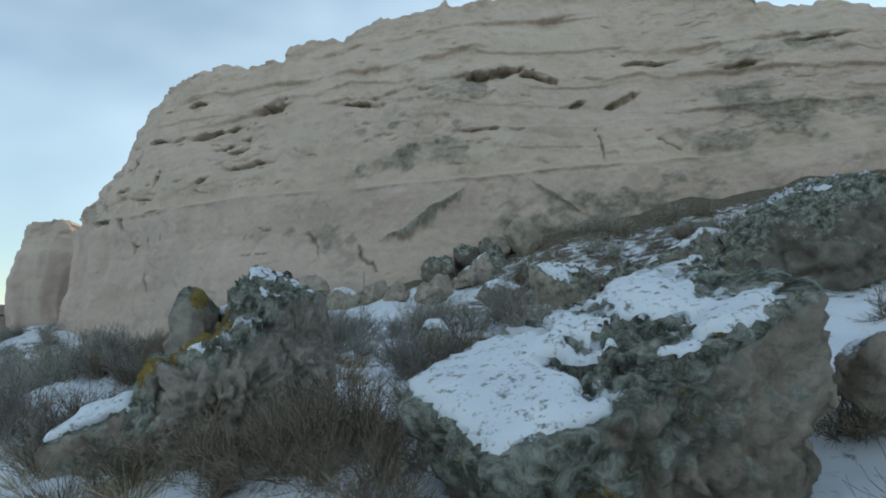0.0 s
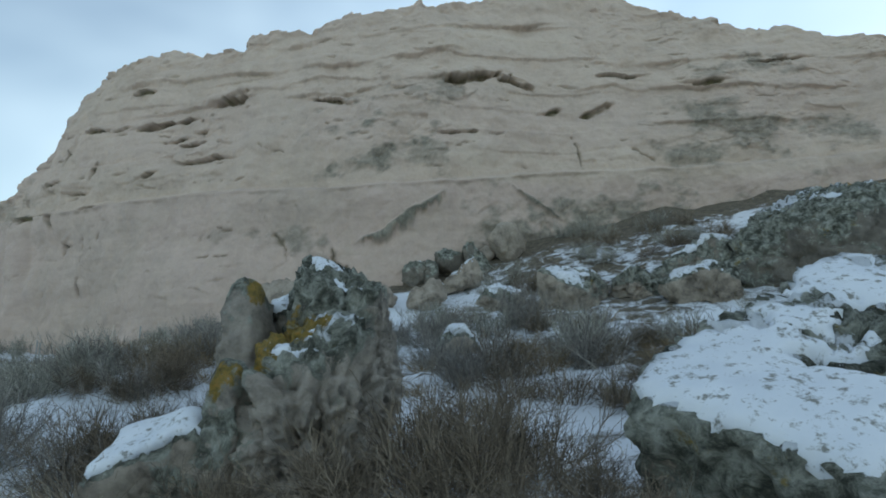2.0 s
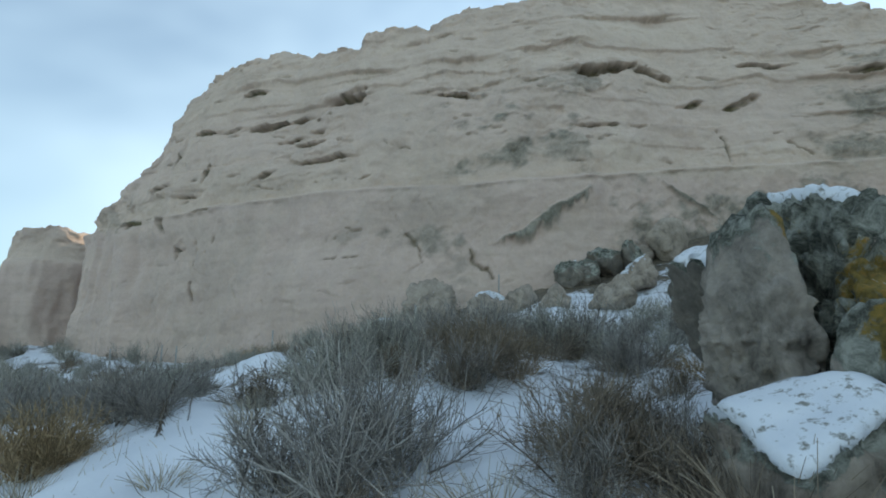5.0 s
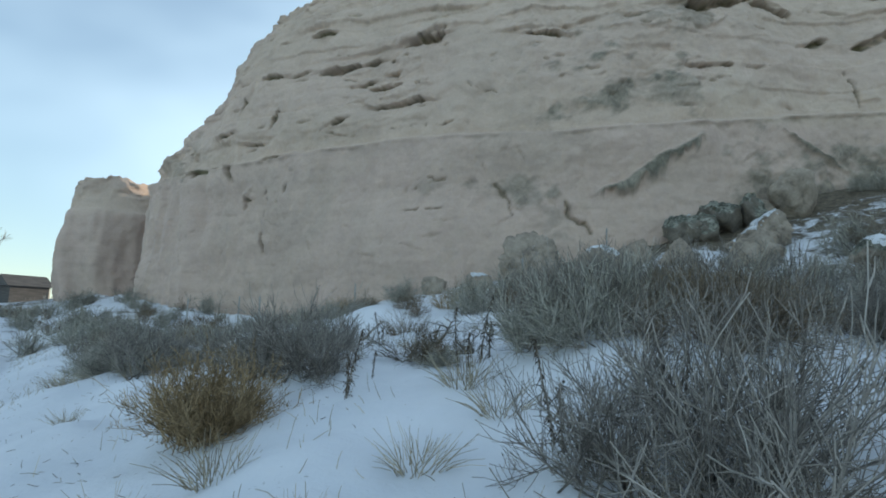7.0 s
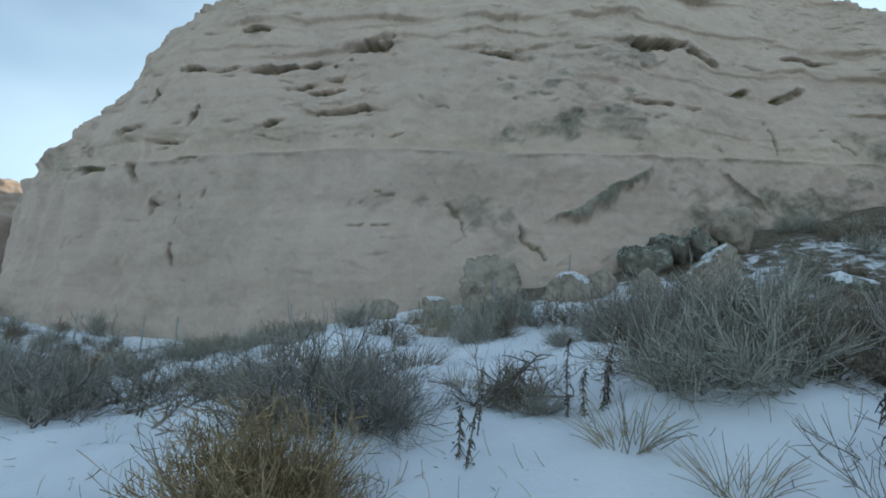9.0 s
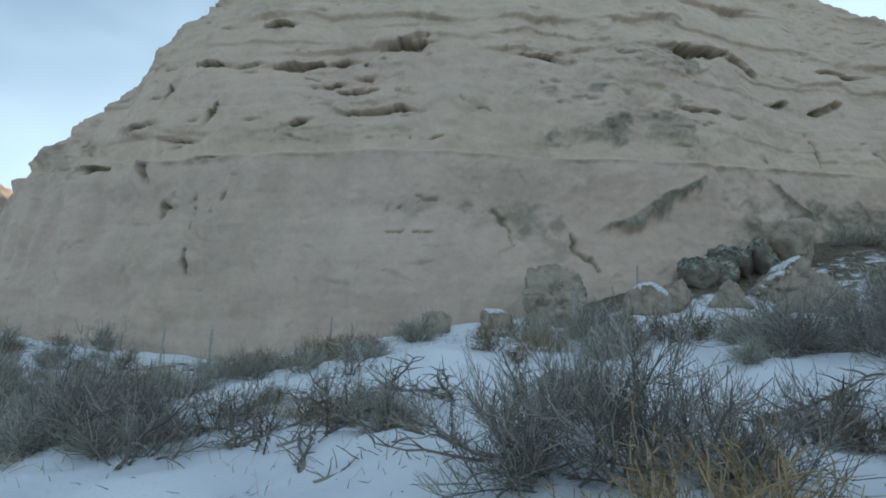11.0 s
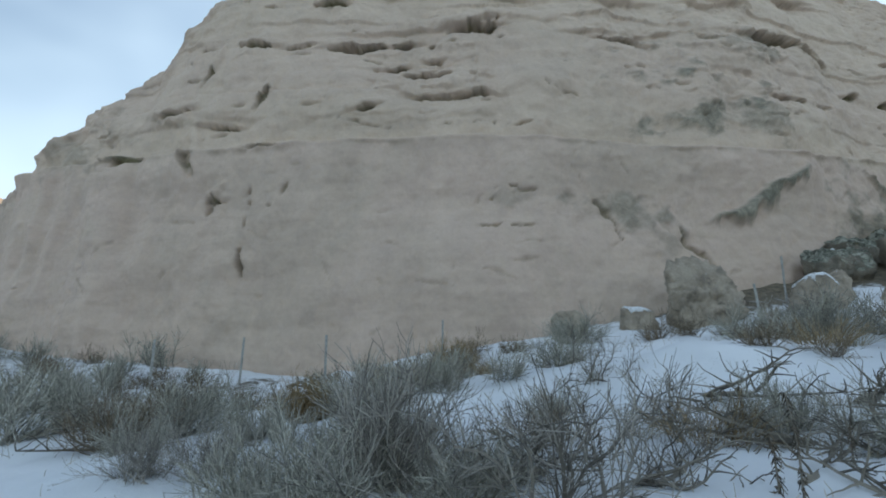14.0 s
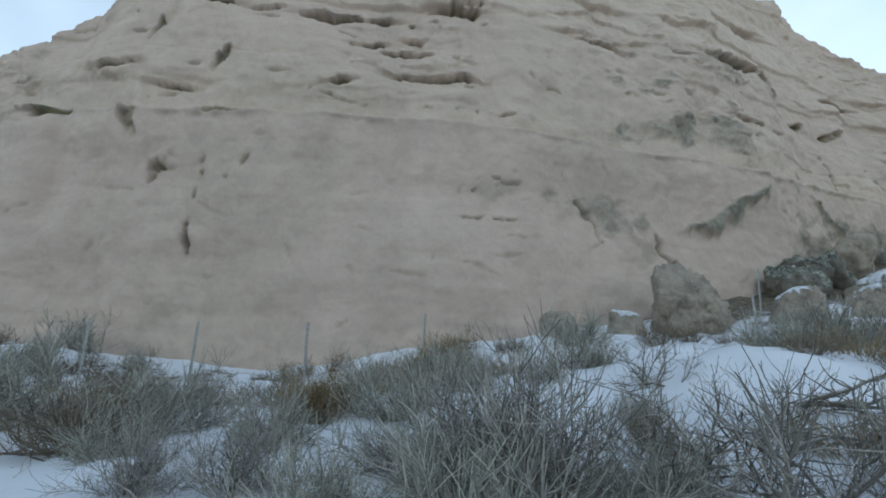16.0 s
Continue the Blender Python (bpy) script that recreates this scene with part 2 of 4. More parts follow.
M_SAGE = twig_material("sage_twigs", (0.11, 0.10, 0.09), (0.285, 0.262, 0.235))
M_SAGE_TIP = twig_material("sage_tips", (0.15, 0.145, 0.125), (0.35, 0.335, 0.29))
M_BROWN = twig_material("brown_twigs", (0.085, 0.066, 0.05), (0.22, 0.175, 0.13))
M_TAN = twig_material("tan_grass", (0.13, 0.09, 0.05), (0.30, 0.215, 0.125))
M_DRY = twig_material("dry_grass", (0.20, 0.17, 0.125), (0.38, 0.33, 0.25))
M_DEAD = twig_material("dead_wood", (0.10, 0.09, 0.078), (0.22, 0.195, 0.165))
M_HEAD = twig_material("seed_heads", (0.035, 0.028, 0.022), (0.10, 0.078, 0.058))


# ---------------------------------------------------------------- meshes
def mesh_object(name, verts, faces, mat, parent=None, label="", flat=False, attrs=None):
    me = bpy.data.meshes.new(name)
    me.from_pydata([tuple(v) for v in np.asarray(verts, float).tolist()], [], faces if isinstance(faces, list) else faces.tolist())
    me.materials.append(mat)
    if not flat:
        me.polygons.foreach_set("use_smooth", np.ones(len(me.polygons), bool))
    for key, values in (attrs or {}).items():
        me.attributes.new(key, "FLOAT", "POINT").data.foreach_set("value", np.asarray(values, np.float32))
    me.update()
    ob = new(name, me)
    if parent:
        ob.parent = parent
    if label:
        tagged(ob, label)
    return ob


def part(name, bm, mat, parent, label=""):
    """One mesh object from a bmesh, under a thing or a part."""
    me = bpy.data.meshes.new(name)
    bm.to_mesh(me)
    bm.free()
    me.materials.append(mat)
    ob = new(name, me)
    ob.parent = parent
    if label:
        tagged(ob, label)
    return ob


def grid_faces(nu, nv):
    i = np.arange(nu * nv).reshape(nu, nv)
    return np.stack([i[:-1, :-1].ravel(), i[1:, :-1].ravel(), i[1:, 1:].ravel(), i[:-1, 1:].ravel()], 1)


# ---------------------------------------------------------------- the lie of the land
CLIFF_X = [-24.6, -24.1, -22.9, -17, -12, -8.8, -4, 0, 5, 10, 16, 26, 40]
CLIFF_Y = [46, 35, 30.6, 26.0, 23.8, 22.2, 21.2, 20.9, 20.9, 20.6, 18.8, 13, 3]
FOOT_X = [-40, -24, -19, -16, -13, -11, -9.4, -6, -4, 0, 4, 8, 11, 15, 26]
FOOT_Z = [3, 2.2, 1.7, 1.2, 1.1, 1.5, 1.9, 2.4, 3.0, 4.0, 5.2, 6.2, 6.6, 7, 7]
PATH_X = [-60, -45, -32, -24, -19, -15.1, -14, -12.6, -10.7, -8.8, -6.5, -3.4, 0, 4, 20]
PATH_Y = [74, 53, 35.5, 25, 17.8, 11.7, 9.9, 8.5, 7.07, 5.2, 3.4, 1.6, 0, -2.2, -11]
PATH_Z = [3.2, 2.6, 1.6, 0.5, -0.4, -0.78, -0.75, -0.7, -0.57, -0.53, -0.62, -0.07, 0, 0.05, 0.1]


def land(x, y):
    """Height of the ground: the trail along its foot, rising to the cliff."""
    x, y = np.asarray(x, float), np.asarray(y, float)
    yp, zp = np.interp(x, PATH_X, PATH_Y), np.interp(x, PATH_X, PATH_Z)
    yc, zc = np.interp(x, [-40] + CLIFF_X[2:], [46] + CLIFF_Y[2:]), np.interp(x, FOOT_X, FOOT_Z)
    f = np.clip((y - yp - 0.8) / np.maximum(yc - yp - 0.8, 1), 0, 1)
    z = zp + (zc - zp) * f ** np.interp(x, [-9, -7, -5, -3, 0], [0.75, 0.80, 0.98, 1.6, 2.0])
    off = np.abs(y - yp) * 0.75
    rough = smooth(0.5, 2.0, off)
    z = z + (0.16 * fbm(x * 0.45, y * 0.45, 0, 3, 3) + 0.05 * fbm(x * 1.7, y * 1.7, 0, 3, 5)) * rough * smooth(120, 40, np.hypot(x, y))
    z = z + 0.035 * smooth(0.1, 0.7, fbm(x * 2.6, y * 2.6, 0, 3, 11)) * smooth(1.6, 0.6, off) * -1.0
    z = z + 0.02 * fbm(x * 3.5, y * 3.5, 0, 2, 9) * smooth(60, 30, np.hypot(x, y))
    z = z + 0.45 * np.exp(-((x + 6.5) ** 2 / 2.2 + (y - 9.2) ** 2 / 2.4)) + 0.22 * np.exp(-((x + 5.6) ** 2 / 1.6 + (y - 11.0) ** 2 / 2.2)) + 0.35 * np.exp(-((x + 12.6) ** 2 / 2.0 + (y - 17.2) ** 2 / 0.9))
    away = np.minimum(y - yp, 0)
    return z + 0.05 * np.maximum(away, -40)


def spread(lo, hi, step, far):
    """Even steps from lo to hi, then ever wider ones to the horizon."""
    mid = np.arange(lo, hi + step / 2, step)
    out, d = [], step
    while sum(out) < far:
        d *= 1.22
        out.append(d)
    c = np.cumsum(out)
    return np.r_[(lo - c)[::-1], mid, hi + c]


def build_ground():
    gx, gy = spread(-26, 14, 0.13, 3000), spread(-3, 26, 0.13, 3000)
    X, Y = np.meshgrid(gx, gy, indexing="ij")
    Z = land(X, Y)
    yp = np.interp(X, PATH_X, PATH_Y)
    yc = np.interp(X, CLIFF_X[2:], CLIFF_Y[2:])
    to_cliff = yc - Y
    bare = 0.12 * fbm(X * 0.35, Y * 0.35, 0, 4, 21)
    bare = bare + 0.20 * smooth(3.5, 0.5, to_cliff) * smooth(-9, -2, X) + 0.16 * smooth(2.0, 0.3, to_cliff)
    bare = bare + 0.08 * smooth(-1.0, 4.0, X) * smooth(4, 8, Y)
    bare = bare - 0.10 * smooth(2.6, 1.2, np.abs(Y - yp))
    bare = bare + (0.13 + 0.20 * fbm(X * 2.6, Y * 2.6, 0, 3, 23)) * smooth(1.0, 0.5, np.abs(Y - yp))
    bare = bare + 0.12 * smooth(-16, -19, X) + 0.24 * smooth(-6.2, -4.2, X) * smooth(2.6, 4.4, Y - yp)
    bare = bare + 0.20 * smooth(1.3, 0.2, np.abs(to_cliff - 2.6)) * smooth(-11.5, -13.0, X)
    verts = np.stack([X, Y, Z], -1).reshape(-1, 3)
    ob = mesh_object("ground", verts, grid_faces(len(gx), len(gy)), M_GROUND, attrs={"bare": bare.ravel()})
    tagged(ob, "old snow over brown soil, trodden along the trail", "ground", kind="structure")


build_ground()


# ---------------------------------------------------------------- the cliff
# hollows: x, z, half width, half height, depth, tilt in degrees
HOLLOWS = [
    (-15.5, 11.45, 0.45, 0.10, 0.35, 0), (-14.5, 11.4, 0.4, 0.06, 0.2, 5), (-12.3, 11.36, 1.05, 0.16, 0.55, 4), (-11.7, 10.45, 0.30, 0.12, 0.35, 10),
    (-10.8, 10.12, 0.40, 0.10, 0.35, -4), (-10.6, 10.75, 0.22, 0.13, 0.3, 0), (-9.0, 12.1, 0.75, 0.24, 0.5, 8), (-13.6, 13.2, 0.35, 0.09, 0.3, 0),
    (-4.4, 11.55, 0.75, 0.11, 0.4, -8), (1.8, 12.55, 1.0, 0.20, 0.55, 10), (3.6, 12.42, 0.6, 0.13, 0.4, -6), (0.85, 9.78, 0.55, 0.06, 0.25, 4),
    (-9.75, 9.18, 0.9, 0.07, 0.3, 0), (-9.25, 9.18, 0.3, 0.14, 0.35, 0), (-12.3, 8.72, 0.35, 0.11, 0.35, 18),
]
HOLLOWS_2 = [
    (-15.25, 9.3, 0.10, 0.35, 0.3, -20), (-16.4, 8.5, 0.5, 0.07, 0.25, -6), (-17.9, 9.15, 0.5, 0.09, 0.3, 0), (-18.9, 7.62, 0.35, 0.15, 0.4, 8),
    (-17.0, 7.3, 0.13, 0.42, 0.4, 12), (-14.8, 7.58, 0.6, 0.08, 0.3, 3), (-16.15, 6.0, 0.22, 0.10, 0.25, -10), (-16.35, 5.75, 0.06, 0.3, 0.2, -30),
    (5.2, 11.1, 0.35, 0.10, 0.3, 15), (7.35, 11.15, 0.5, 0.15, 0.35, 22), (8.6, 12.95, 0.7, 0.08, 0.35, 0), (11.5, 12.1, 0.6, 0.12, 0.35, -5),
    (14.6, 13.0, 0.8, 0.1, 0.3, 4), (-17.0, 10.4, 0.08, 0.4, 0.2, -15), (-17.6, 7.62, 0.3, 0.08, 0.25, 0),
]
# cracks: from x, z to x, z, half width, depth
CRACKS = [
    (-15.3, 7.5, -15.15, 5.9, 0.034, 0.22), (-15.15, 5.9, -15.35, 4.6, 0.032, 0.2), (-15.35, 4.6, -15.2, 3.8, 0.055, 0.28), (-14.0, 6.4, -14.5, 5.8, 0.07, 0.1),
    (-12.9, 8.5, -11.6, 8.1, 0.05, 0.12), (-10.2, 8.2, -7.8, 8.1, 0.04, 0.10), (-8.9, 5.9, -8.3, 6.05, 0.06, 0.14), (-8.3, 6.05, -7.9, 5.85, 0.05, 0.12),
    (-8.9, 5.9, -9.1, 5.3, 0.04, 0.10), (-6.3, 5.6, -5.6, 4.6, 0.06, 0.13), (-4.0, 4.9, -3.2, 3.9, 0.09, 0.15), (-7.6, 4.85, -9.6, 4.85, 0.04, 0.10),
    (6.0, 9.9, 6.3, 8.3, 0.07, 0.15), (8.4, 9.2, 9.2, 8.6, 0.06, 0.12), (-7.3, 9.6, -6.3, 9.2, 0.04, 0.08),
]
# grey weathered crust: x, z, half width, half height, tilt, strength
CRUSTS = [
    (-2.2, 10.2, 2.4, 1.1, -20, 0.8), (-2.9, 8.7, 2.3, 0.7, 12, 0.7), (-0.4, 9.0, 1.2, 0.7, 0, 0.5), (-5.6, 5.4, 1.7, 0.5, -8, 0.55), (-4.3, 4.4, 0.8, 0.8, 20, 0.35), (-8.4, 5.6, 0.8, 0.4, 0, 0.3),
    (3.4, 5.2, 2.2, 1.2, 0, 0.66), (7.6, 6.3, 3.6, 1.1, 8, 0.7), (10.4, 8.9, 1.4, 0.7, 0, 0.6), (12.5, 10.3, 2.2, 1.3, -10, 0.6), (15, 9.0, 2.0, 1.6, 0, 0.6),
    (0.2, 11.6, 1.5, 0.8, 30, 0.5), (-20.5, 8.2, 1.5, 1.0, 0, 0.35), (13.5, 12.8, 2.2, 0.5, 0, 0.6),
]


# crust hanging below a slanting edge: from x, z to x, z, how far it hangs
FANS = [(-3.0, 5.25, 0.35, 7.2, 0.75), (3.0, 7.5, 5.1, 6.1, 0.28), (-20.2, 8.3, -18.6, 7.7, 0.3)]


# beds that stand out over the rock below: x along, z along, how far
BEDS = [
    ((-21, -18.7, -14.5, -8.8, -4.3, 0.6, 4.9, 10), (7.75, 7.55, 7.5, 7.44, 7.34, 7.5, 8.05, 8.1), 0.10),
    ((-17, -15.9, -12.0, -9.6, -9.0, -6.0), (12.0, 11.95, 12.0, 12.1, 12.55, 12.5), 0.26),
    ((-6.5, -4.0, -1.5, 2.0, 4.5), (11.95, 11.9, 12.3, 12.75, 12.6), 0.22),
    ((-15.5, -13.0, -8.0, -3.0, 2.0), (13.6, 13.75, 13.35, 13.5, 14.2), 0.22),
    ((-19.5, -18.0, -16.0, -12.5, -10.5), (9.5, 8.9, 8.75, 8.5, 8.75), 0.10),
    ((-13.2, -12.0, -10.3, -8.6), (8.2, 8.15, 8.5, 8.4), 0.09),
    ((-11.5, -9.0, -8.2), (9.35, 9.42, 9.3), 0.14),
    ((5.0, 8.0, 12.0, 17.0), (12.1, 12.4, 11.9, 11.4), 0.22),
    ((7.0, 11.0, 15.0, 19.0), (13.9, 13.4, 13.2, 12.4), 0.22),
    ((9.0, 12.0, 16.0), (10.5, 10.2, 10.0), 0.18),
    ((-7.0, -4.0, 1.0, 6.0), (14.7, 14.9, 15.4, 16.1), 0.2),
]


def build_cliff(name, px, py, top, foot, label, du, rows, seed, detail, middle=None):
    px, py = np.array(px, float), np.array(py, float)
    run = np.r_[0, np.cumsum(np.hypot(np.diff(px), np.diff(py)))]
    s = np.arange(0, run[-1], du)
    # plan line, with its bends rounded
    cx, cy = np.interp(s, run, px), np.interp(s, run, py)
    k = np.hanning(int(3.0 / du) | 1)
    k /= k.sum()
    pad = len(k) // 2
    cx = np.convolve(np.pad(cx, pad, mode="reflect", reflect_type="odd"), k, "valid")
    cy = np.convolve(np.pad(cy, pad, mode="reflect", reflect_type="odd"), k, "valid")
    tx, ty = np.gradient(cx), np.gradient(cy)
    tl = np.hypot(tx, ty)
    nx, ny = -ty / tl, tx / tl                       # into the rock
    H = np.interp(cx, *top) if top else foot[2]
    H = H + 0.13 * fbm(s * 1.5, 0, 0, 3, seed + 1, 0.5) + 0.14 * np.round(1.6 * value_noise(s * 0.6, 0, 7, seed))
    zb = np.interp(cx, foot[0], foot[1]) - 1.2
    v = np.linspace(0, 1, rows)
    Z = zb[:, None] + v[None] * (H - zb)[:, None]
    S, V = np.meshgrid(s, v, indexing="ij")
    X0 = np.repeat(cx[:, None], rows, 1)
    Zw = Z + 0.25 * fbm(S * 0.12, 0, 0, 2, seed + 3)
    back = 0.05 * (np.clip(Z, 3, 9) - 3) + 0.22 * np.maximum(Z - 9, 0)
    ledge = np.interp(X0, *BEDS[0][:2]) + 0.06 * value_noise(S * 0.8, 0, 3, seed + 4)
    back = back + 0.40 * smooth(ledge - 0.02, ledge + 0.30, Z) - 0.16 * smooth(ledge - 2.2, ledge - 0.1, Z) * smooth(ledge + 0.2, ledge, Z)
    if middle:
        back = back * 0.3
    high = smooth(7.6, 9.5, Zw)
    # beds: uneven shelves that come and go along the face
    beds = fbm(S * 0.10, Zw * 1.25, 0, 4, seed + 5)
    shelf = value_noise(S * 0.22, np.floor(Zw * 1.05 + 0.45 * fbm(S * 0.16, 0, 0, 3, seed + 6)), 0, seed + 7)
    crag = smooth(1.6, 0.2, H[:, None] - Z)
    disp = high * (0.07 * beds + 0.12 * shelf * smooth(-0.1, 0.4, fbm(S * 0.09, Z * 0.2, 0, 2, seed + 21)) + 0.15 * fbm(S * 0.5, Z * 0.55, 0, 4, seed + 16)) + (1 - high) * 0.03 * beds
    disp = disp + crag * 0.16 * (np.abs(fbm(S * 1.1, Z * 1.9, 0, 4, seed + 13)) - 0.3)
    disp = disp + 0.42 * fbm(S * 0.17, Z * 0.17, 0, 3, seed + 8) + 0.10 * fbm(S * 0.9, Z * 0.7, 0, 4, seed + 9)
    flute = fbm(S * 0.75, Z * 0.10, 0, 3, seed + 10)
    disp = disp + 0.34 * flute * smooth(-15.5, -19, X0) * smooth(8.2, 7.0, Z) + 0.05 * flute
    js, jz = S + 0.25 * fbm(S * 1.7, Z * 1.7, 0, 2, seed + 60), Z + 0.18 * fbm(S * 1.2, Z * 1.9, 0, 2, seed + 61)
    chips = value_noise(np.floor(js * 1.3), np.floor(jz * 3.0), 0, seed + 62) + 0.5 * value_noise(np.floor(js * 3.1), np.floor(jz * 6.0), 0, seed + 63)
    disp = disp + 0.055 * chips * (0.12 + high * smooth(-0.25, 0.35, fbm(S * 0.3, Z * 0.5, 0, 2, seed + 64)))
    disp = disp + 0.025 * fbm(S * 4, Z * 4, 0, 3, seed + 11)
    crust, olive_shade = np.zeros_like(Z), np.zeros_like(Z)
    if detail:
        wob = 0.35 * fbm(S * 2.2, Z * 2.2, 0, 3, seed + 12)
        rag = fbm(S * 3.6, Z * 4.2, 0, 2, seed + 19)
        for bx, bz, depth in BEDS:
            up = Z - np.interp(X0, bx, bz) - 0.05 * fbm(S * 1.4, 0, 0, 3, seed + int(40 * bz[0]), 0.6)
            here = smooth(bx[0] - 0.3, bx[0] + 0.8, X0) * smooth(bx[-1] + 0.3, bx[-1] - 0.8, X0) * np.clip(0.65 + 0.7 * value_noise(S * 0.7, 0, 0, seed + int(30 * bz[1])), 0.1, 1.3)
            disp = disp + 0.7 * depth * here * (0.75 * smooth(0.03, -0.05, up) * smooth(-0.75, -0.02, up) - 0.55 * smooth(-0.03, 0.06, up) * smooth(0.7, 0.08, up))
            # shade under the jutting bed, painted as a darker strip
            olive_shade = np.maximum(olive_shade, 0.3 * here * smooth(0.02, -0.03, up) * smooth(-0.20, -0.03, up) * np.clip(0.5 + 1.2 * rag, 0, 1))
        for x, z, a, b, d, tilt in HOLLOWS + HOLLOWS_2:
            c, sn = math.cos(radians(tilt)), math.sin(radians(tilt))
            ux, uz = (X0 - x) * c + (Z - z) * sn, -(X0 - x) * sn + (Z - z) * c
            r = np.sqrt((ux / (1.2 * a)) ** 2 + ((uz + 0.12 * np.sin(3.1 * ux / a + 9 * x) * b) / (1.1 * b)) ** 2) + wob * 1.7 + 0.18 * rag
            roof = smooth(-1.1, 0.55, uz / b)
            m = smooth(1.08, 0.82, r) * (0.30 + 0.70 * roof)
            tail = smooth(0.05, 0.015, np.abs(uz - 0.3 * b + 0.14 * wob)) * smooth(2.1 * a, 0.9 * a, np.abs(ux))
            disp = disp + 0.10 * tail * (1 - m)
            disp = disp + d * m - 0.10 * smooth(1.8, 1.1, np.sqrt((ux / (a * 1.1)) ** 2 + ((uz - 1.5 * b) / b) ** 2) + wob)
            # dark olive, stronger under the roof: shade painted over the hollow's own colour
            olive_shade = np.maximum(olive_shade, smooth(1.15, 0.8, r) * np.clip(0.35 + 0.45 * roof + 0.5 * rag, 0, 1))
        for x0, z0, x1, z1, w, d in CRACKS:
            ln = math.hypot(x1 - x0, z1 - z0)
            t = np.clip(((X0 - x0) * (x1 - x0) + (Z - z0) * (z1 - z0)) / ln ** 2, 0, 1)
            r = np.hypot(X0 - x0 - t * (x1 - x0) + 0.30 * wob, Z - z0 - t * (z1 - z0) + 0.30 * wob)
            thin = w * (0.62 + 0.38 * np.sin(np.pi * t)) * (0.8 + 0.5 * value_noise(S * 3, Z * 3, 0, seed + 18))
            disp = disp + d * smooth(thin * 2.0, thin * 0.4, r)
            # the crack's shade is painted along its line
            olive_shade = np.maximum(olive_shade, 0.6 * smooth(thin * 1.5, thin * 0.5, r))
        chance = np.random.RandomState(seed + 50)
        for _ in range(150):
            x, z = chance.uniform(-22, 16), chance.uniform(2.0, 16.0)
            ln, w = chance.uniform(0.08, 0.5), chance.uniform(0.012, 0.035)
            th = radians(chance.uniform(-15, 15) if z > 8 else chance.uniform(-80, 80))
            i0, i1 = np.searchsorted(cx, (x - 1.2, x + 1.2))
            if i1 <= i0:
                continue
            xs, zs, ws = X0[i0:i1], Z[i0:i1], wob[i0:i1]
            u = np.clip((xs - x) * math.cos(th) + (zs - z) * math.sin(th), -ln, ln)
            r = np.hypot(xs - x - u * math.cos(th) + 0.15 * ws, zs - z - u * math.sin(th) + 0.15 * ws)
            thin = w * (1.1 - np.abs(u) / ln) + 0.006
            disp[i0:i1] += (0.10 if z > 8 else 0.05) * smooth(thin * 3, thin * 0.6, r)
            # painted shade inside each short crack
            olive_shade[i0:i1] = np.maximum(olive_shade[i0:i1], (0.45 if z > 8 else 0.2) * smooth(thin * 2, thin * 0.5, r))
        patchy = fbm(S * 0.9, Z * 1.2, 0, 5, seed + 14, 0.65)
        for x, z, a, b, tilt, strength in CRUSTS:
            c, sn = math.cos(radians(tilt)), math.sin(radians(tilt))
            ux, uz = (X0 - x) * c + (Z - z) * sn, -(X0 - x) * sn + (Z - z) * c
            r = np.sqrt((ux / a) ** 2 + (uz / b) ** 2)
            m = min(1.0, strength * 1.2) * smooth(0.0, 0.95, 0.78 - r * 0.75 + 0.75 * patchy)
            crust = np.maximum(crust, m)
        drip = fbm(S * 3.5, Z * 0.5, 0, 4, seed + 17, 0.6)
        for x0, z0, x1, z1, hang in FANS:
            t = (X0 - x0) / (x1 - x0)
            below = z0 + t * (z1 - z0) - Z + 0.10 * patchy
            reach = hang * np.clip(0.25 + 0.9 * np.sin(np.pi * np.clip(t, 0, 1)) + 0.5 * drip, 0.08, 2)
            t = t + 0.10 * patchy
            m = smooth(-0.10, 0.15, t) * smooth(1.10, 0.85, t) * smooth(-0.05, 0.08, below) * smooth(reach, reach * 0.35, below)
            crust = np.maximum(crust, m)
            disp = disp - 0.14 * m
        disp = disp - crust * (0.05 + 0.09 * fbm(S * 2.2, Z * 2.2, 0, 4, seed + 15))
    off = back + disp
    X = cx[:, None] + nx[:, None] * off
    Y = cy[:, None] + ny[:, None] * off
    # the top runs back from the rim and falls behind
    tops = []
    # unseen plateau, run 40 m back and held above 12.5 to shade cliff_far
    for d, h in ((0.35, 0.10), (1.0, 0.18), (2.5, 0.3), (6, 0.4), (20, 0.3), (40, -0.5), (46, -8), (47, -25)):
        tops.append((X[:, -1] + nx * d, Y[:, -1] + ny * d, np.maximum(H + h, 12.5 if 5 < d < 41 and detail else -99) + (0.12 * fbm(s * 1.3, d, 0, 3, seed + 20) if d < 8 else 0)))
    if middle:
        tops = [(X[:, -1] * (1 - k) + middle[0] * k, Y[:, -1] * (1 - k) + middle[1] * k, H * (1 - k) + (middle[2] + 0.2 * fbm(s, k * 5, 0, 3, seed)) * k) for k in (0.05, 0.2, 0.5, 1.0)]
    X = np.concatenate([X] + [t[0][:, None] for t in tops], 1)
    Y = np.concatenate([Y] + [t[1][:, None] for t in tops], 1)
    Z = np.concatenate([Z] + [t[2][:, None] for t in tops], 1)
    extra = np.zeros((len(s), len(tops)))
    crust, olive_shade = np.concatenate([crust, extra + 0.3], 1), np.concatenate([olive_shade, extra], 1)
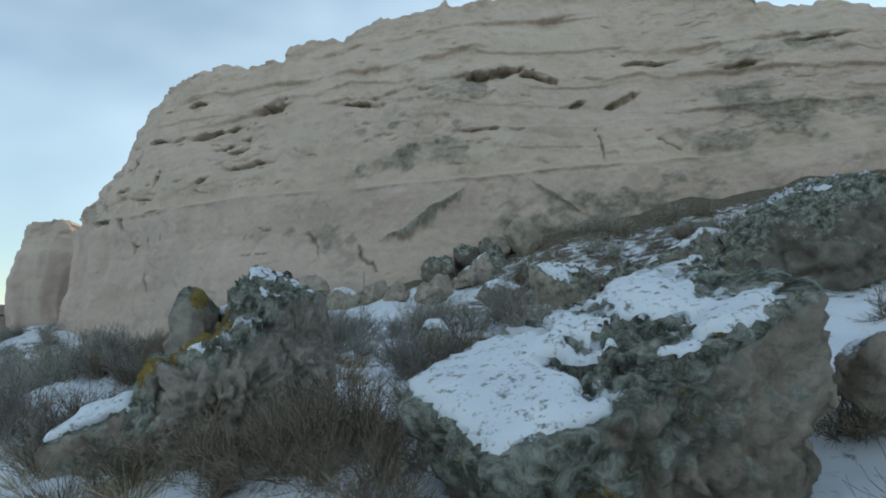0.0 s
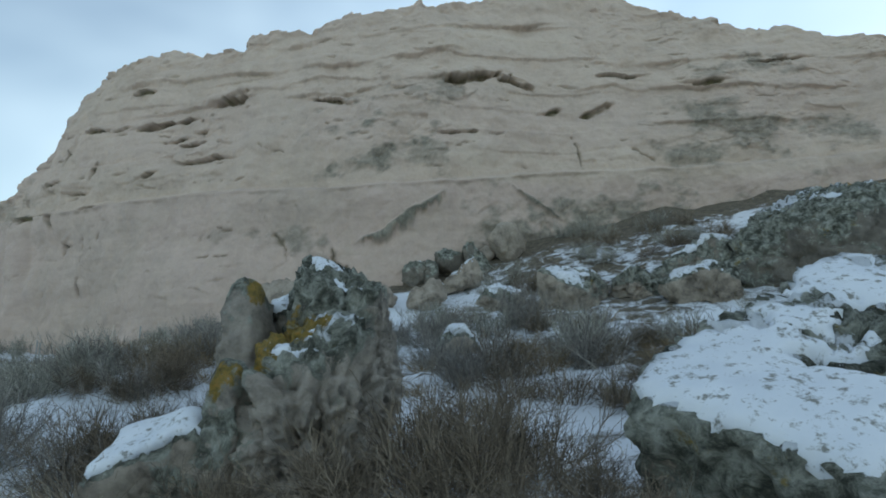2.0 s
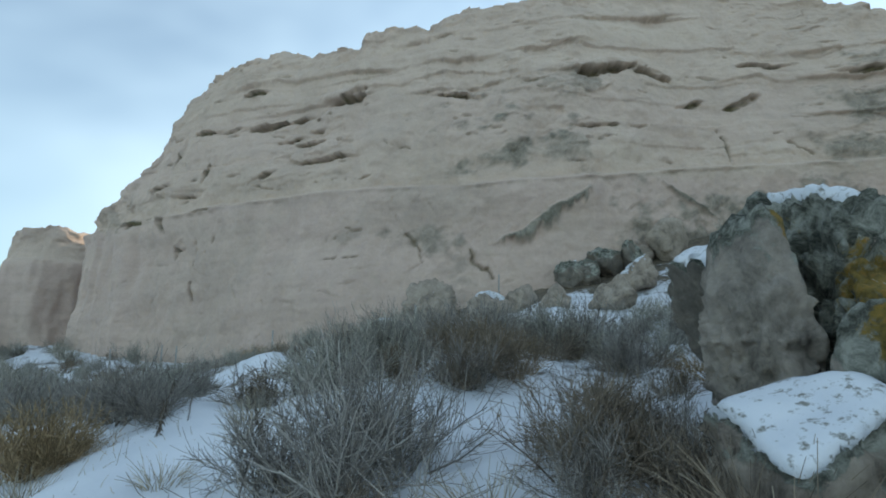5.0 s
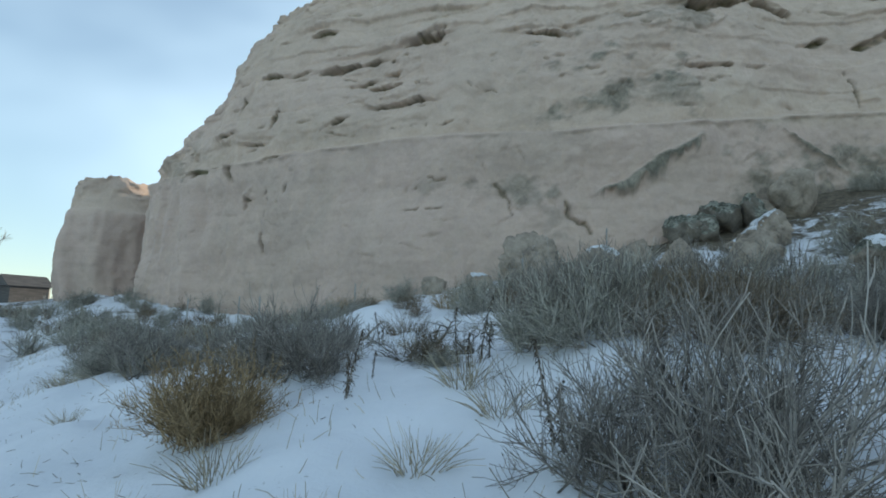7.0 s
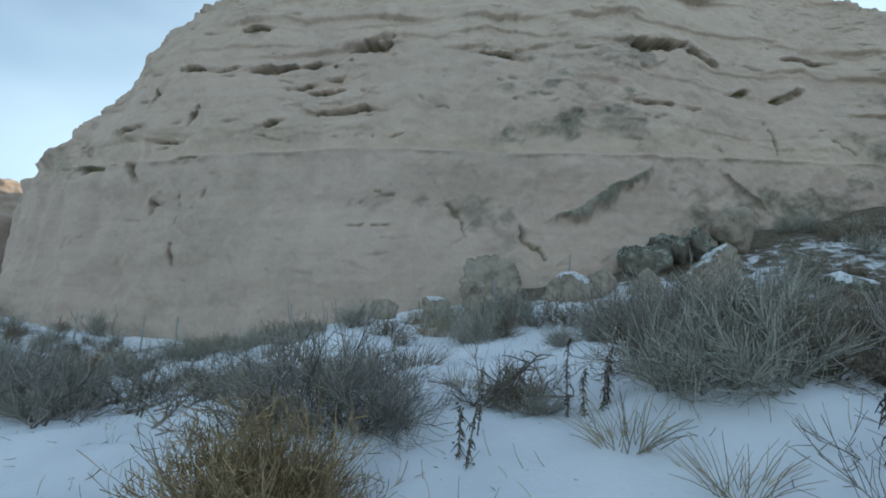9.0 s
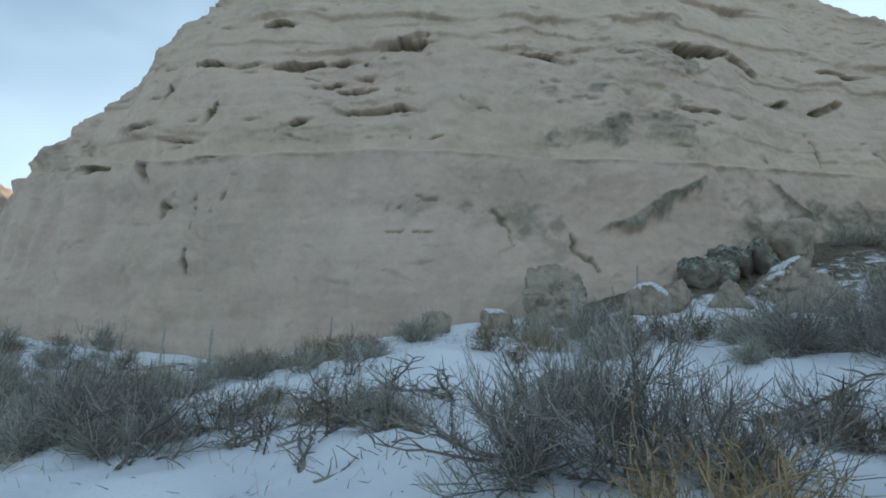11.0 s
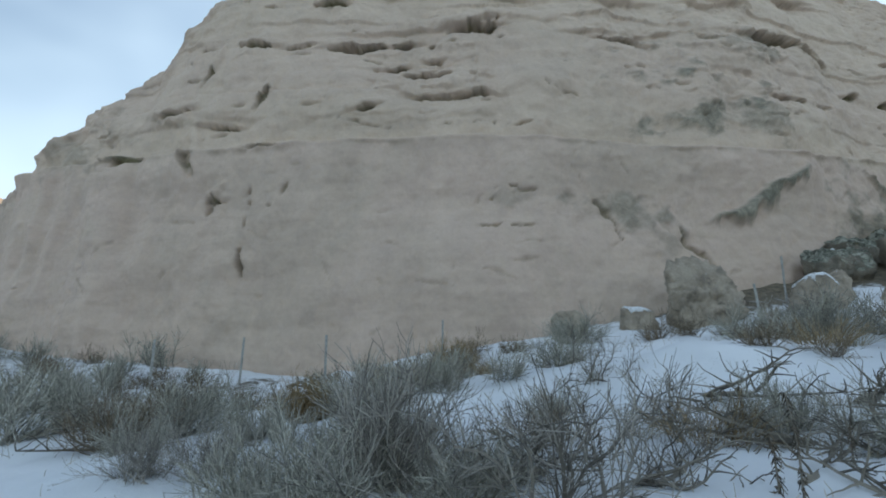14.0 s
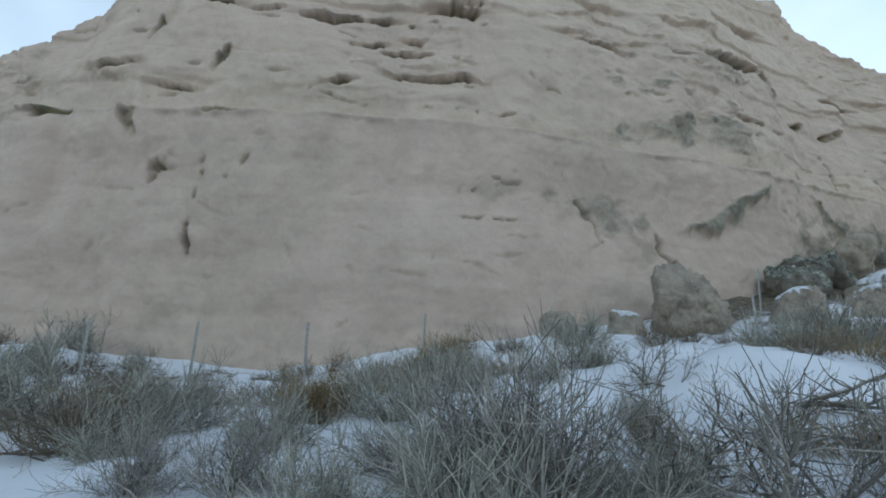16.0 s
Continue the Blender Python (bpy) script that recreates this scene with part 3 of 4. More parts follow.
    bed = 0.75 * smooth(7.45, 7.95, Z + 0.2 * value_noise(X * 0.3, Z * 0.5, 0, seed + 40)) - 0.35 * smooth(8.6, 9.8, Z) + 0.4 * smooth(11.0, 13.0, Z + 0.9 * value_noise(X * 0.3, Z * 0.5, 0, seed + 41))
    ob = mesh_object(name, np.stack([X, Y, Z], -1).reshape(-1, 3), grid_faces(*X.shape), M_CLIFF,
                     attrs={"crust": crust.ravel(), "olive_shade": olive_shade.ravel(), "bed": bed.ravel()})
    return tagged(ob, label, "cliff", kind="structure")


CREST_X = [-27, -24, -22.6, -21.6, -20.3, -19.2, -18.6, -18.0, -17.4, -16.4, -15.6, -14.9, -14.1, -12.7, -11.7, -9.1, -8.7, -5.9, -2.8, 0, 1.2, 4.5, 7.6, 9.2, 10.2, 11.2, 12, 13.3, 15.2, 16.2, 18, 26, 40]
CREST_Z = [7.6, 8.2, 8.7, 9.5, 10.45, 11.9, 13.05, 13.8, 14.35, 15.1, 15.55, 15.7, 15.85, 15.6, 14.9, 14.7, 15.3, 15.6, 16.5, 16.6, 17.0, 18.0, 18.9, 17.9, 16.85, 16.3, 15.8, 15.2, 14.9, 14.2, 13.5, 12.6, 11]
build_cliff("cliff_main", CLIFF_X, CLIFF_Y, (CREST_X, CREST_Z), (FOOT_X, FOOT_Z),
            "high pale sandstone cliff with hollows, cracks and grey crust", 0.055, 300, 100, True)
build_cliff("cliff_far", [-30, -32.5, -32.0, -30.6, -28.4, -26.5, -24], [60, 46, 38.5, 36.4, 36.6, 39, 44], ([-33, -31, -30, -28.6, -27, -20], [9.5, 9.6, 9.9, 10.0, 9.9, 9.7]),
            ([-40, -20], [2.2, 2.2]), "pale sandstone buttress standing beyond the main cliff", 0.12, 110, 300, False, (-29, 46, 9.8))


# ---------------------------------------------------------------- boulders
def ball(level):
    bm = bmesh.new()
    bmesh.ops.create_icosphere(bm, subdivisions=level, radius=1.0)
    v = np.array([p.co[:] for p in bm.verts])
    f = np.array([[q.index for q in p.verts] for p in bm.faces])
    bm.free()
    return v, f


BALLS = {k: ball(k) for k in (4, 5, 6)}


def boulder(name, centre, size, cuts, label, seed, level=5, mat=None, snow=0.0, snow_lean=(0, 0, 1), rough=1.0, turn=0, beds=None, patches=0.22, bias=(0, 0, 0), parent=None, crusty=(0, 0, 0, 0), ochre=(), flutes=0.0, craggy=0.0):
    """A block cut out of an ellipsoid by planes (normal, point), then weathered. snow: how much of what faces up lies under snow."""
    v, faces = BALLS[level]
    rng = np.random.RandomState(seed)
    c = np.array(centre, float)
    a = radians(turn)
    spin = np.array([[math.cos(a), -math.sin(a), 0], [math.sin(a), math.cos(a), 0], [0, 0, 1]])
    planes = [(np.array(n, float), np.array(q, float) - c) for n, q in cuts]
    if not planes:
        for _ in range(14):
            n = rng.normal(size=3)
            n /= np.linalg.norm(n)
            reach = np.linalg.norm((spin.T @ n) * np.array(size))
            planes.append((n, n * reach * rng.uniform(0.40, 0.70)))
    # the distance to the nearest face, way by way, with the edges a little rounded
    near = np.sum((v @ spin / np.array(size)) ** 2, 1) ** 16.0
    for n, q in planes:
        n = n / np.linalg.norm(n)
        near = near + np.maximum(v @ n / max(q @ n, 0.05), 0) ** 32
    p = v * (near ** (-1 / 32))[:, None]
    big = min(size)
    w = p + c
    out = v
    lump = 0.10 * fbm(w[:, 0] * 1.1 / big, w[:, 1] * 1.1 / big, w[:, 2] * 1.1 / big, 3, seed) * big
    chip = np.abs(fbm(w[:, 0] * 3.2, w[:, 1] * 3.2, w[:, 2] * 3.2, 4, seed + 5, 0.6))
    pits = smooth(0.25, 0.75, fbm(w[:, 0] * 7, w[:, 1] * 7, w[:, 2] * 7, 3, seed + 6))
    d = lump * rough - 0.17 * chip * rough * min(1, big) + 0.03 * rough * min(1, big) - 0.05 * pits * rough * min(1, big)
    split = np.abs(fbm(w[:, 0] * 1.5, w[:, 1] * 1.5, w[:, 2] * 1.1, 3, seed + 12, 0.5))
    d = d - 0.09 * smooth(0.05, 0.0, split) * min(1, big) * smooth(-0.2, 0.3, fbm(w[:, 0], w[:, 1], w[:, 2], 2, seed + 13) + 0.2)
    slab = value_noise(np.floor(w[:, 0] * 2.6 + w[:, 2] * 1.2), np.floor(w[:, 1] * 2.6 - w[:, 2] * 0.8), np.floor(w[:, 2] * 1.9 + w[:, 0] * 0.7), seed + 14)
    d = d + 0.045 * rough * slab * min(1, big)
    if beds:
        n, pitch, depth = np.array(beds[0], float), beds[1], beds[2]
        n /= np.linalg.norm(n)
        h = w @ n / pitch + 0.35 * fbm(w[:, 0] * 1.3, w[:, 1] * 1.3, w[:, 2] * 1.3, 2, seed + 8)
        d = d - depth * smooth(0.62, 0.95, np.abs((h % 1) * 2 - 1)) - depth * 1.2 * value_noise(np.floor(h), 0, 0, seed + 9)
    if flutes:
        groove = np.abs(fbm(w[:, 0] * 3.6 + w[:, 2] * 0.7, w[:, 1] * 3.6, w[:, 2] * 1.1, 3, seed + 20, 0.55))
        d = d - flutes * smooth(0.28, 0.02, groove) * smooth(0.75, 0.2, np.abs(v[:, 2])) + flutes * 0.5 * (groove - 0.3)
    if craggy:
        rift = np.abs(fbm(w[:, 0] * 1.9, w[:, 1] * 1.9, w[:, 2] * 1.5, 3, seed + 24, 0.6))
        jag = w + 0.12 * np.stack([value_noise(w[:, 0] * 5, w[:, 1] * 5, w[:, 2] * 5, seed + 25 + k) for k in range(3)], 1)
        block = value_noise(np.floor(jag[:, 0] * 5.2), np.floor(jag[:, 1] * 5.2), np.floor(jag[:, 2] * 3.8), seed + 28)
        d = d - craggy * smooth(0.20, 0.0, rift) + craggy * 0.5 * block + craggy * 0.35 * fbm(w[:, 0] * 9, w[:, 1] * 9, w[:, 2] * 9, 3, seed + 29, 0.6)
    gold = np.full(len(w), -1.0)
    for ox, oy, oz, radius in ochre:
        gold = np.maximum(gold, 0.75 - np.linalg.norm(w - np.array((ox, oy, oz)), axis=1) / radius * 0.6)
    plain = p + out * (lump * rough)[:, None]
    p = p + out * d[:, None] + 0.004 * rng.normal(size=p.shape) * rough
    tri = plain[faces]
    fn = np.cross(tri[:, 1] - tri[:, 0], tri[:, 2] - tri[:, 0])
    vn = np.zeros_like(p)
    for k in range(3):
        np.add.at(vn, faces[:, k], fn)
    vn /= np.maximum(np.linalg.norm(vn, axis=1), 1e-9)[:, None]
    thing = parent
    if parent:
        p, plain = p + c - np.array(parent.location), plain + c - np.array(parent.location)
    else:
        thing = new(name)
        thing.location = centre
        tagged(thing, label, "boulder")
    moss = np.clip(vn[:, 2] + (w - c) @ np.array(crusty[:3], float) + crusty[3], -0.5, 1.2)
    if snow <= 0:
        mesh_object("rock", p, faces, mat or M_BOULDER, thing, attrs={"up": moss, "snow": np.full(len(p), -2.0), "ochre": gold})
    else:
        lean = np.array(snow_lean, float)
        lean /= np.linalg.norm(lean)
        soft = vn.copy()
        count = np.maximum(np.bincount(faces.ravel(), minlength=len(p)), 1)[:, None]
        for _ in range(6):
            mean = soft[faces].mean(1)
            soft = np.zeros_like(vn)
            for k in range(3):
                np.add.at(soft, faces[:, k], mean)
            soft = soft / count
        patch = 0.55 * fbm(w[:, 0] * 1.3, w[:, 1] * 1.3, w[:, 2] * 1.3, 4, seed + 30, 0.6)
        m = soft @ lean - 1.0 + 0.5 * snow + patches * patch + (w - c) @ np.array(bias, float)
        m = np.minimum(m, (soft[:, 2] - 0.50) * 1.2)
        mesh_object("rock", p, faces, mat or M_BOULDER, thing, attrs={"up": moss, "snow": m, "ochre": gold})
        m = m - 0.08 + 0.17 * fbm(w[:, 0] * 4, w[:, 1] * 4, w[:, 2] * 4, 4, seed + 31, 0.6)
        keep = faces[(m[faces] > -0.16).any(1)]
        thick = np.where(m > 0, np.minimum(m * 0.15, 0.03), np.maximum(m * 0.9, -0.14))
        q = plain + vn * (thick + 0.012)[:, None]
        mark = np.arange(len(p))
        for _ in range(400):
            low = mark[keep].min(1)
            was = mark.copy()
            for k in range(3):
                np.minimum.at(mark, keep[:, k], low)
            mark = mark[mark]
            if (was == mark).all():
                break
        owner = mark[keep[:, 0]]
        for g in np.unique(owner):
            some = keep[owner == g]
            if len(some) < 60 or m[np.unique(some)].max() < 0.03:
                continue
            used = np.unique(some)
            back = -np.ones(len(p), int)
            back[used] = np.arange(len(used))
            mesh_object("snow_patch", q[used], back[some], M_SNOW, thing, "patch of old snow with grit showing through")
    return thing


# the great slab beside the trail
boulder("boulder", (1.1, 4.4, 0.75), (2.2, 1.7, 1.6), [
    ((-0.23, -0.42, 0.88), (0.74, 3.95, 1.24)), ((0.40, -0.89, -0.22), (1.45, 3.56, 1.23)), ((-0.80, -0.30, -0.50), (-0.32, 3.75, 0.80)), ((-0.50, -0.72, -0.48), (0.12, 3.05, 0.60)),
    ((-0.35, 0.9, 0.25), (0.9, 4.98, 1.75)), ((0.97, -0.1, 0.05), (2.55, 4.3, 1.5)), ((0.45, 0.3, 0.82), (2.3, 4.7, 1.93)), ((-0.75, 0.6, 0.1), (-0.25, 4.7, 1.0)),
], "great tilted boulder, lichen-grey, its sloping top half under snow", 11, 6, snow=0.44, snow_lean=(-0.30, -0.36, 0.88), rough=0.95, patches=0.5, bias=(-0.20, 0.21, 0), crusty=(-0.32, -0.05, 0, 0.42), craggy=0.035, ochre=[(0.35, 3.3, 0.95, 0.10), (1.7, 4.75, 1.75, 0.16), (2.3, 4.7, 1.95, 0.12)])
boulder("rock_shard", (2.52, 4.42, 1.1), (0.22, 0.36, 1.0), [], "upright shard of pale rock against the boulder", 17, 5, M_PALE, turn=20)
boulder("rock_block", (3.6, 4.9, 1.0), (0.75, 0.6, 0.5), [], "pale block with snow along its edge", 19, 5, M_PALE, snow=0.5)
# the upright block with ochre lichen
GOLD = [(-3.1, 6.2, 1.62, 0.42), (-3.46, 5.78, 1.12, 0.20), (-2.75, 6.0, 1.56, 0.30), (-3.15, 5.75, 1.3, 0.22), (-3.3, 6.7, 1.95, 0.2)]
crag = boulder("boulder", (-2.62, 7.15, 1.0), (0.85, 1.4, 1.6), [
    ((-0.85, -0.2, 0.35), (-3.12, 6.9, 1.7)), ((0.97, -0.1, 0.10), (-2.08, 6.6, 1.3)), ((-0.2, -0.93, 0.30), (-2.7, 6.35, 1.5)), ((0.1, 0.98, 0.1), (-2.7, 8.2, 1.4)),
    ((0.42, -0.15, 0.88), (-2.6, 7.0, 2.16)), ((-0.45, -0.4, 0.8), (-2.95, 6.85, 2.12)),
], "upright craggy boulder, pale with grey and ochre lichen", 23, 6, M_WORN, snow=0.20, rough=1.1, ochre=GOLD, flutes=0.06, craggy=0.11, crusty=(-0.6, 0.1, 0.45, 0.2))
boulder("boulder", (-2.72, 6.0, 0.65), (0.78, 0.8, 1.15), [
    ((-0.93, -0.3, 0.18), (-3.26, 5.75, 0.9)), ((0.96, -0.18, 0.16), (-2.16, 5.85, 0.95)), ((-0.12, -0.96, 0.22), (-2.75, 5.46, 0.8)), ((-0.25, -0.42, 0.87), (-2.85, 5.95, 1.46)),
    ((0.45, -0.2, 0.87), (-2.4, 5.95, 1.54)), ((0, 0.98, 0.1), (-2.7, 6.7, 1.0)),
], "", 27, 6, M_WORN, snow=0.16, rough=1.2, parent=crag, ochre=GOLD, flutes=0.11, craggy=0.09, crusty=(-0.3, 0, 0.2, 0.05))
boulder("boulder", (-3.5, 6.9, 1.1), (0.32, 0.55, 1.0), [
    ((-0.95, -0.2, 0.1), (-3.72, 6.8, 1.6)), ((0.9, -0.3, 0.1), (-3.28, 6.8, 1.5)), ((0, -0.97, 0.2), (-3.5, 6.55, 1.5)), ((-0.15, -0.2, 0.96), (-3.5, 6.8, 2.03)),
], "", 29, 5, M_WORN, rough=1.2, parent=crag, ochre=GOLD, flutes=0.05, craggy=0.07, crusty=(0, 0, 0.5, -0.1))
boulder("boulder", (-2.95, 7.75, 1.2), (0.75, 0.9, 1.3), [
    ((-0.90, -0.05, -0.38), (-3.46, 7.6, 1.75)), ((-0.45, -0.15, 0.88), (-3.35, 7.7, 1.88)), ((0.05, -0.25, 0.97), (-3.0, 7.7, 1.95)), ((0, 0.97, 0.1), (-2.9, 8.5, 1.4)), ((-0.3, -0.95, 0), (-3.2, 6.95, 1.4)),
], "", 37, 6, M_ROCK, snow=0.42, rough=0.6, patches=0.4, parent=crag, ochre=GOLD, craggy=0.06, beds=((0.45, 0.35, 0.8), 0.17, 0.06), bias=(-0.3, 0, 0))
boulder("boulder", (-3.42, 5.9, 0.65), (0.24, 0.4, 0.65), [
    ((-0.9, -0.3, 0.3), (-3.56, 5.8, 0.9)), ((-0.1, -0.95, 0.2), (-3.4, 5.62, 0.7)),
], "", 33, 5, M_WORN, rough=1.1, parent=crag, ochre=GOLD, craggy=0.05, crusty=(0, 0, 0, 0.35))
boulder("boulder", (-3.85, 5.95, 0.25), (0.75, 0.6, 0.62), [((-0.42, -0.35, 0.84), (-3.9, 5.85, 0.75)), ((0.2, -0.97, 0.0), (-3.9, 5.55, 0.4)), ((-0.9, 0, 0.1), (-4.35, 5.9, 0.4))],
        "low slab of rock with a white cap of snow", 31, 5, snow=0.85, snow_lean=(-0.4, -0.3, 0.85))
# the big block up the bank
boulder("boulder", (8.6, 12.6, 2.7), (2.5, 2.1, 2.2), [
    ((-0.55, -0.3, 0.78), (7.6, 12.0, 4.3)), ((-0.8, -0.55, 0.1), (6.75, 12.0, 3.3)), ((0.1, -0.98, 0.1), (8.4, 10.9, 3.6)), ((0.2, -0.2, 0.95), (8.5, 11.8, 4.85)),
], "big dark boulder on the bank, streaked with snow", 53, 6, M_ROCK, snow=0.24, rough=1.3, patches=0.6, ochre=[(9.3, 11.8, 4.95, 0.8)], beds=((-0.5, -0.3, 0.8), 0.5, 0.12))

ROCKS = [
    # x, y, width, height, snow
    (2.8, 14.3, 1.5, 0.7, 0.52), (1.3, 15.2, 0.9, 0.5, 0.55), (4.3, 13.9, 1.1, 0.8, 0.5), (5.4, 12.6, 1.2, 1.0, 0.42), (6.2, 13.8, 1.3, 1.2, 0.42),
    (-5.4, 19.4, 1.35, 1.15, 0.1), (-8.2, 20.4, 0.55, 0.45, 0.3), (-6.9, 19.9, 0.6, 0.45, 0.7), (-3.0, 18.4, 0.75, 0.7, 0.4), (-2.0, 17.6, 0.6, 0.55, 0.5), (-0.9, 20.0, 0.95, 0.8, 0.25),
    (-3.9, 17.9, 0.7, 0.5, 0.7), (0.7, 18.6, 1.2, 0.8, 0.5), (2.5, 19.9, 0.8, 1.35, 0.0), (1.6, 20.4, 0.6, 0.7, 0.0),
    (-0.6, 11.6, 0.75, 0.55, 1.0), (-0.8, 16.6, 0.9, 0.85, 0.25), (0.25, 20.1, 0.85, 1.0, 0.2), (1.15, 20.0, 0.9, 1.0, 0.3), (-0.4, 19.6, 0.55, 0.7, 0.3),
]
for i, (x, y, w, h, sn) in enumerate(ROCKS):
    z = float(land(x, y))
    boulder("rock_block", (x, y, z + 0.25 * h), (1.12 * w, 0.9 * w, 1.12 * h), [], "weathered grey sandstone block" + (" with snow on top" if sn > 0.3 else " at the cliff's foot"),
            200 + i, 5 if w > 1 else 4, M_ROCK if y > 19.5 and -1 < x < 1.5 else M_PALE if y > 16 else M_BOULDER, snow=sn, rough=0.8, turn=37 * i, patches=0.4, craggy=0.05 * min(1.2, w))


# ---------------------------------------------------------------- shrubs
class Twigs:
    """Gathers thin three-sided tapering tubes."""

    def __init__(self):
        self.v, self.f, self.n = [], [], 0

    def tube(self, pts, r0, r1):
        pts = np.asarray(pts, float)
        k = len(pts)
        t = np.gradient(pts, axis=0)
        t /= np.maximum(np.linalg.norm(t, axis=1), 1e-9)[:, None]
        ref = np.where(np.abs(t[:, 2:3]) < 0.9, np.array([[0, 0, 1.0]]), np.array([[1.0, 0, 0]]))
        a = np.cross(t, ref)
        a /= np.maximum(np.linalg.norm(a, axis=1), 1e-9)[:, None]
        b = np.cross(t, a)
        r = np.linspace(r0, r1, k)[:, None]
        ring = [pts + r * (math.cos(q) * a + math.sin(q) * b) for q in (0, 2.094, 4.189)]
        self.v.append(np.stack(ring, 1).reshape(-1, 3))
        i = self.n + 3 * np.arange(k - 1)
        for q in range(3):
            n = (q + 1) % 3
            self.f.append(np.stack([i + q, i + n, i + 3 + n, i + 3 + q], 1))
        self.n += 3 * k

    def clump(self, at, r, rng):
        """A small rough seed head: a squashed octahedron."""
        o = np.array([(1, 0, 0), (-1, 0, 0), (0, 1, 0), (0, -1, 0), (0, 0, 1), (0, 0, -1)], float)
        self.v.append(np.asarray(at) + o * r * rng.uniform(0.6, 1.4, (6, 3)))
        n = self.n
        self.f.append(np.array([(0, 2, 4, 4), (2, 1, 4, 4), (1, 3, 4, 4), (3, 0, 4, 4), (2, 0, 5, 5), (1, 2, 5, 5), (3, 1, 5, 5), (0, 3, 5, 5)]) + n)
        self.n += 6

    def build(self, name, mat, parent, label=""):
        faces = [tuple(dict.fromkeys(f)) for f in np.concatenate(self.f).tolist()]
        return mesh_object(name, np.concatenate(self.v), faces, mat, parent, label, flat=True)


def arc(start, way, length, bend, k, rng, wander=0.12):
    """A wandering line from start along way, bent by the vector bend."""
    pts, p, d = [np.array(start, float)], np.array(start, float), np.array(way, float)
    for _ in range(k - 1):
        d = d + np.array(bend) / k + rng.normal(size=3) * wander
        d /= np.linalg.norm(d)
        p = p + d * length / (k - 1)
        pts.append(p)
    return np.array(pts)


def shrub(name, label, seed, stems, height, width, twigs, wood, tips, lift=0.9, thick=0.010, tip_len=0.22, wander=0.16, category="shrub", curl=0.0, fine=0.0022):
    """A shrub about one metre high before scaling: stems from the root, side twigs, and fine tips."""
    rng = np.random.RandomState(seed)
    thing = new(name)
    tagged(thing, label, category)
    a, b = Twigs(), Twigs()
    for _ in range(stems):
        th, out = rng.uniform(0, 6.283), rng.uniform(0.0, 1.0) ** 0.6
        way = np.array([math.cos(th) * out * width, math.sin(th) * out * width, lift * rng.uniform(0.7, 1.1) * (1 - 0.72 * out * out)])
        ln = height * rng.uniform(0.55, 1.05)
        root = np.array([rng.normal() * 0.13, rng.normal() * 0.13, -0.06])
        line = arc(root, way / np.linalg.norm(way), ln, (0, 0, 0.25 - curl * out), 6, rng, wander)
        a.tube(line, thick * rng.uniform(0.6, 1.2), thick * 0.3)
        for _ in range(twigs):
            u = rng.uniform(0.08, 1.0)
            at = line[min(4, int(u * 5))] * (1 - (u * 5) % 1) + line[min(5, int(u * 5) + 1)] * ((u * 5) % 1)
            d = line[-1] - line[0]
            d = d / np.linalg.norm(d) + rng.normal(size=3) * 0.7 + np.array((0, 0, 0.3))
            side = arc(at, d / np.linalg.norm(d), tip_len * rng.uniform(0.5, 1.5), (0, 0, 0.3), 4, rng, wander)
            b.tube(side, thick * 0.26, fine)
            if rng.uniform() < 0.6:
                d2 = side[-1] - side[0] + rng.normal(size=3) * 0.12
                b.tube(arc(side[rng.randint(1, 3)], d2 / np.linalg.norm(d2), tip_len * rng.uniform(0.3, 0.8), (0, 0, 0.2), 3, rng, wander), fine * 1.3, fine * 0.7)
    tagged(a.build("stem", wood, thing), kind="stuff")
    b.build("crown", tips, thing)
    return thing


def weed(name, label, seed, stalks, height, heads):
    """Dead weed: upright stalks with dark shrivelled leaves and seed heads along them."""
    rng = np.random.RandomState(seed)
    thing = new(name)
    tagged(thing, label, "weed")
    a, b = Twigs(), Twigs()
    for _ in range(stalks):
        way = np.array([rng.normal() * 0.05, rng.normal() * 0.05, 1.0])
        h = height * rng.uniform(0.6, 1.0)
        line = arc((rng.normal() * 0.05, rng.normal() * 0.05, -0.05), way / np.linalg.norm(way), h, (0, 0, 0.1), 7, rng, 0.05)
        a.tube(line, 0.011, 0.005)
        for _ in range(heads):
            u = rng.uniform(0.1, 1.0)
            k = min(5, int(u * 6))
            at = line[k] + (line[k + 1] - line[k]) * ((u * 6) % 1)
            if rng.uniform() < 0.3:
                b.clump(at + rng.normal(size=3) * 0.014, rng.uniform(0.006, 0.013), rng)
            else:
                d = np.array([rng.normal(), rng.normal(), -0.6])
                b.tube(arc(at, d / np.linalg.norm(d), rng.uniform(0.04, 0.11), (0, 0, -1.6), 4, rng, 0.3), 0.006, 0.002)
    a.build("stalk", M_DEAD, thing)
    tagged(b.build("seed_head", M_HEAD, thing, "dark shrivelled leaves and seeds"), kind="stuff")
    return thing


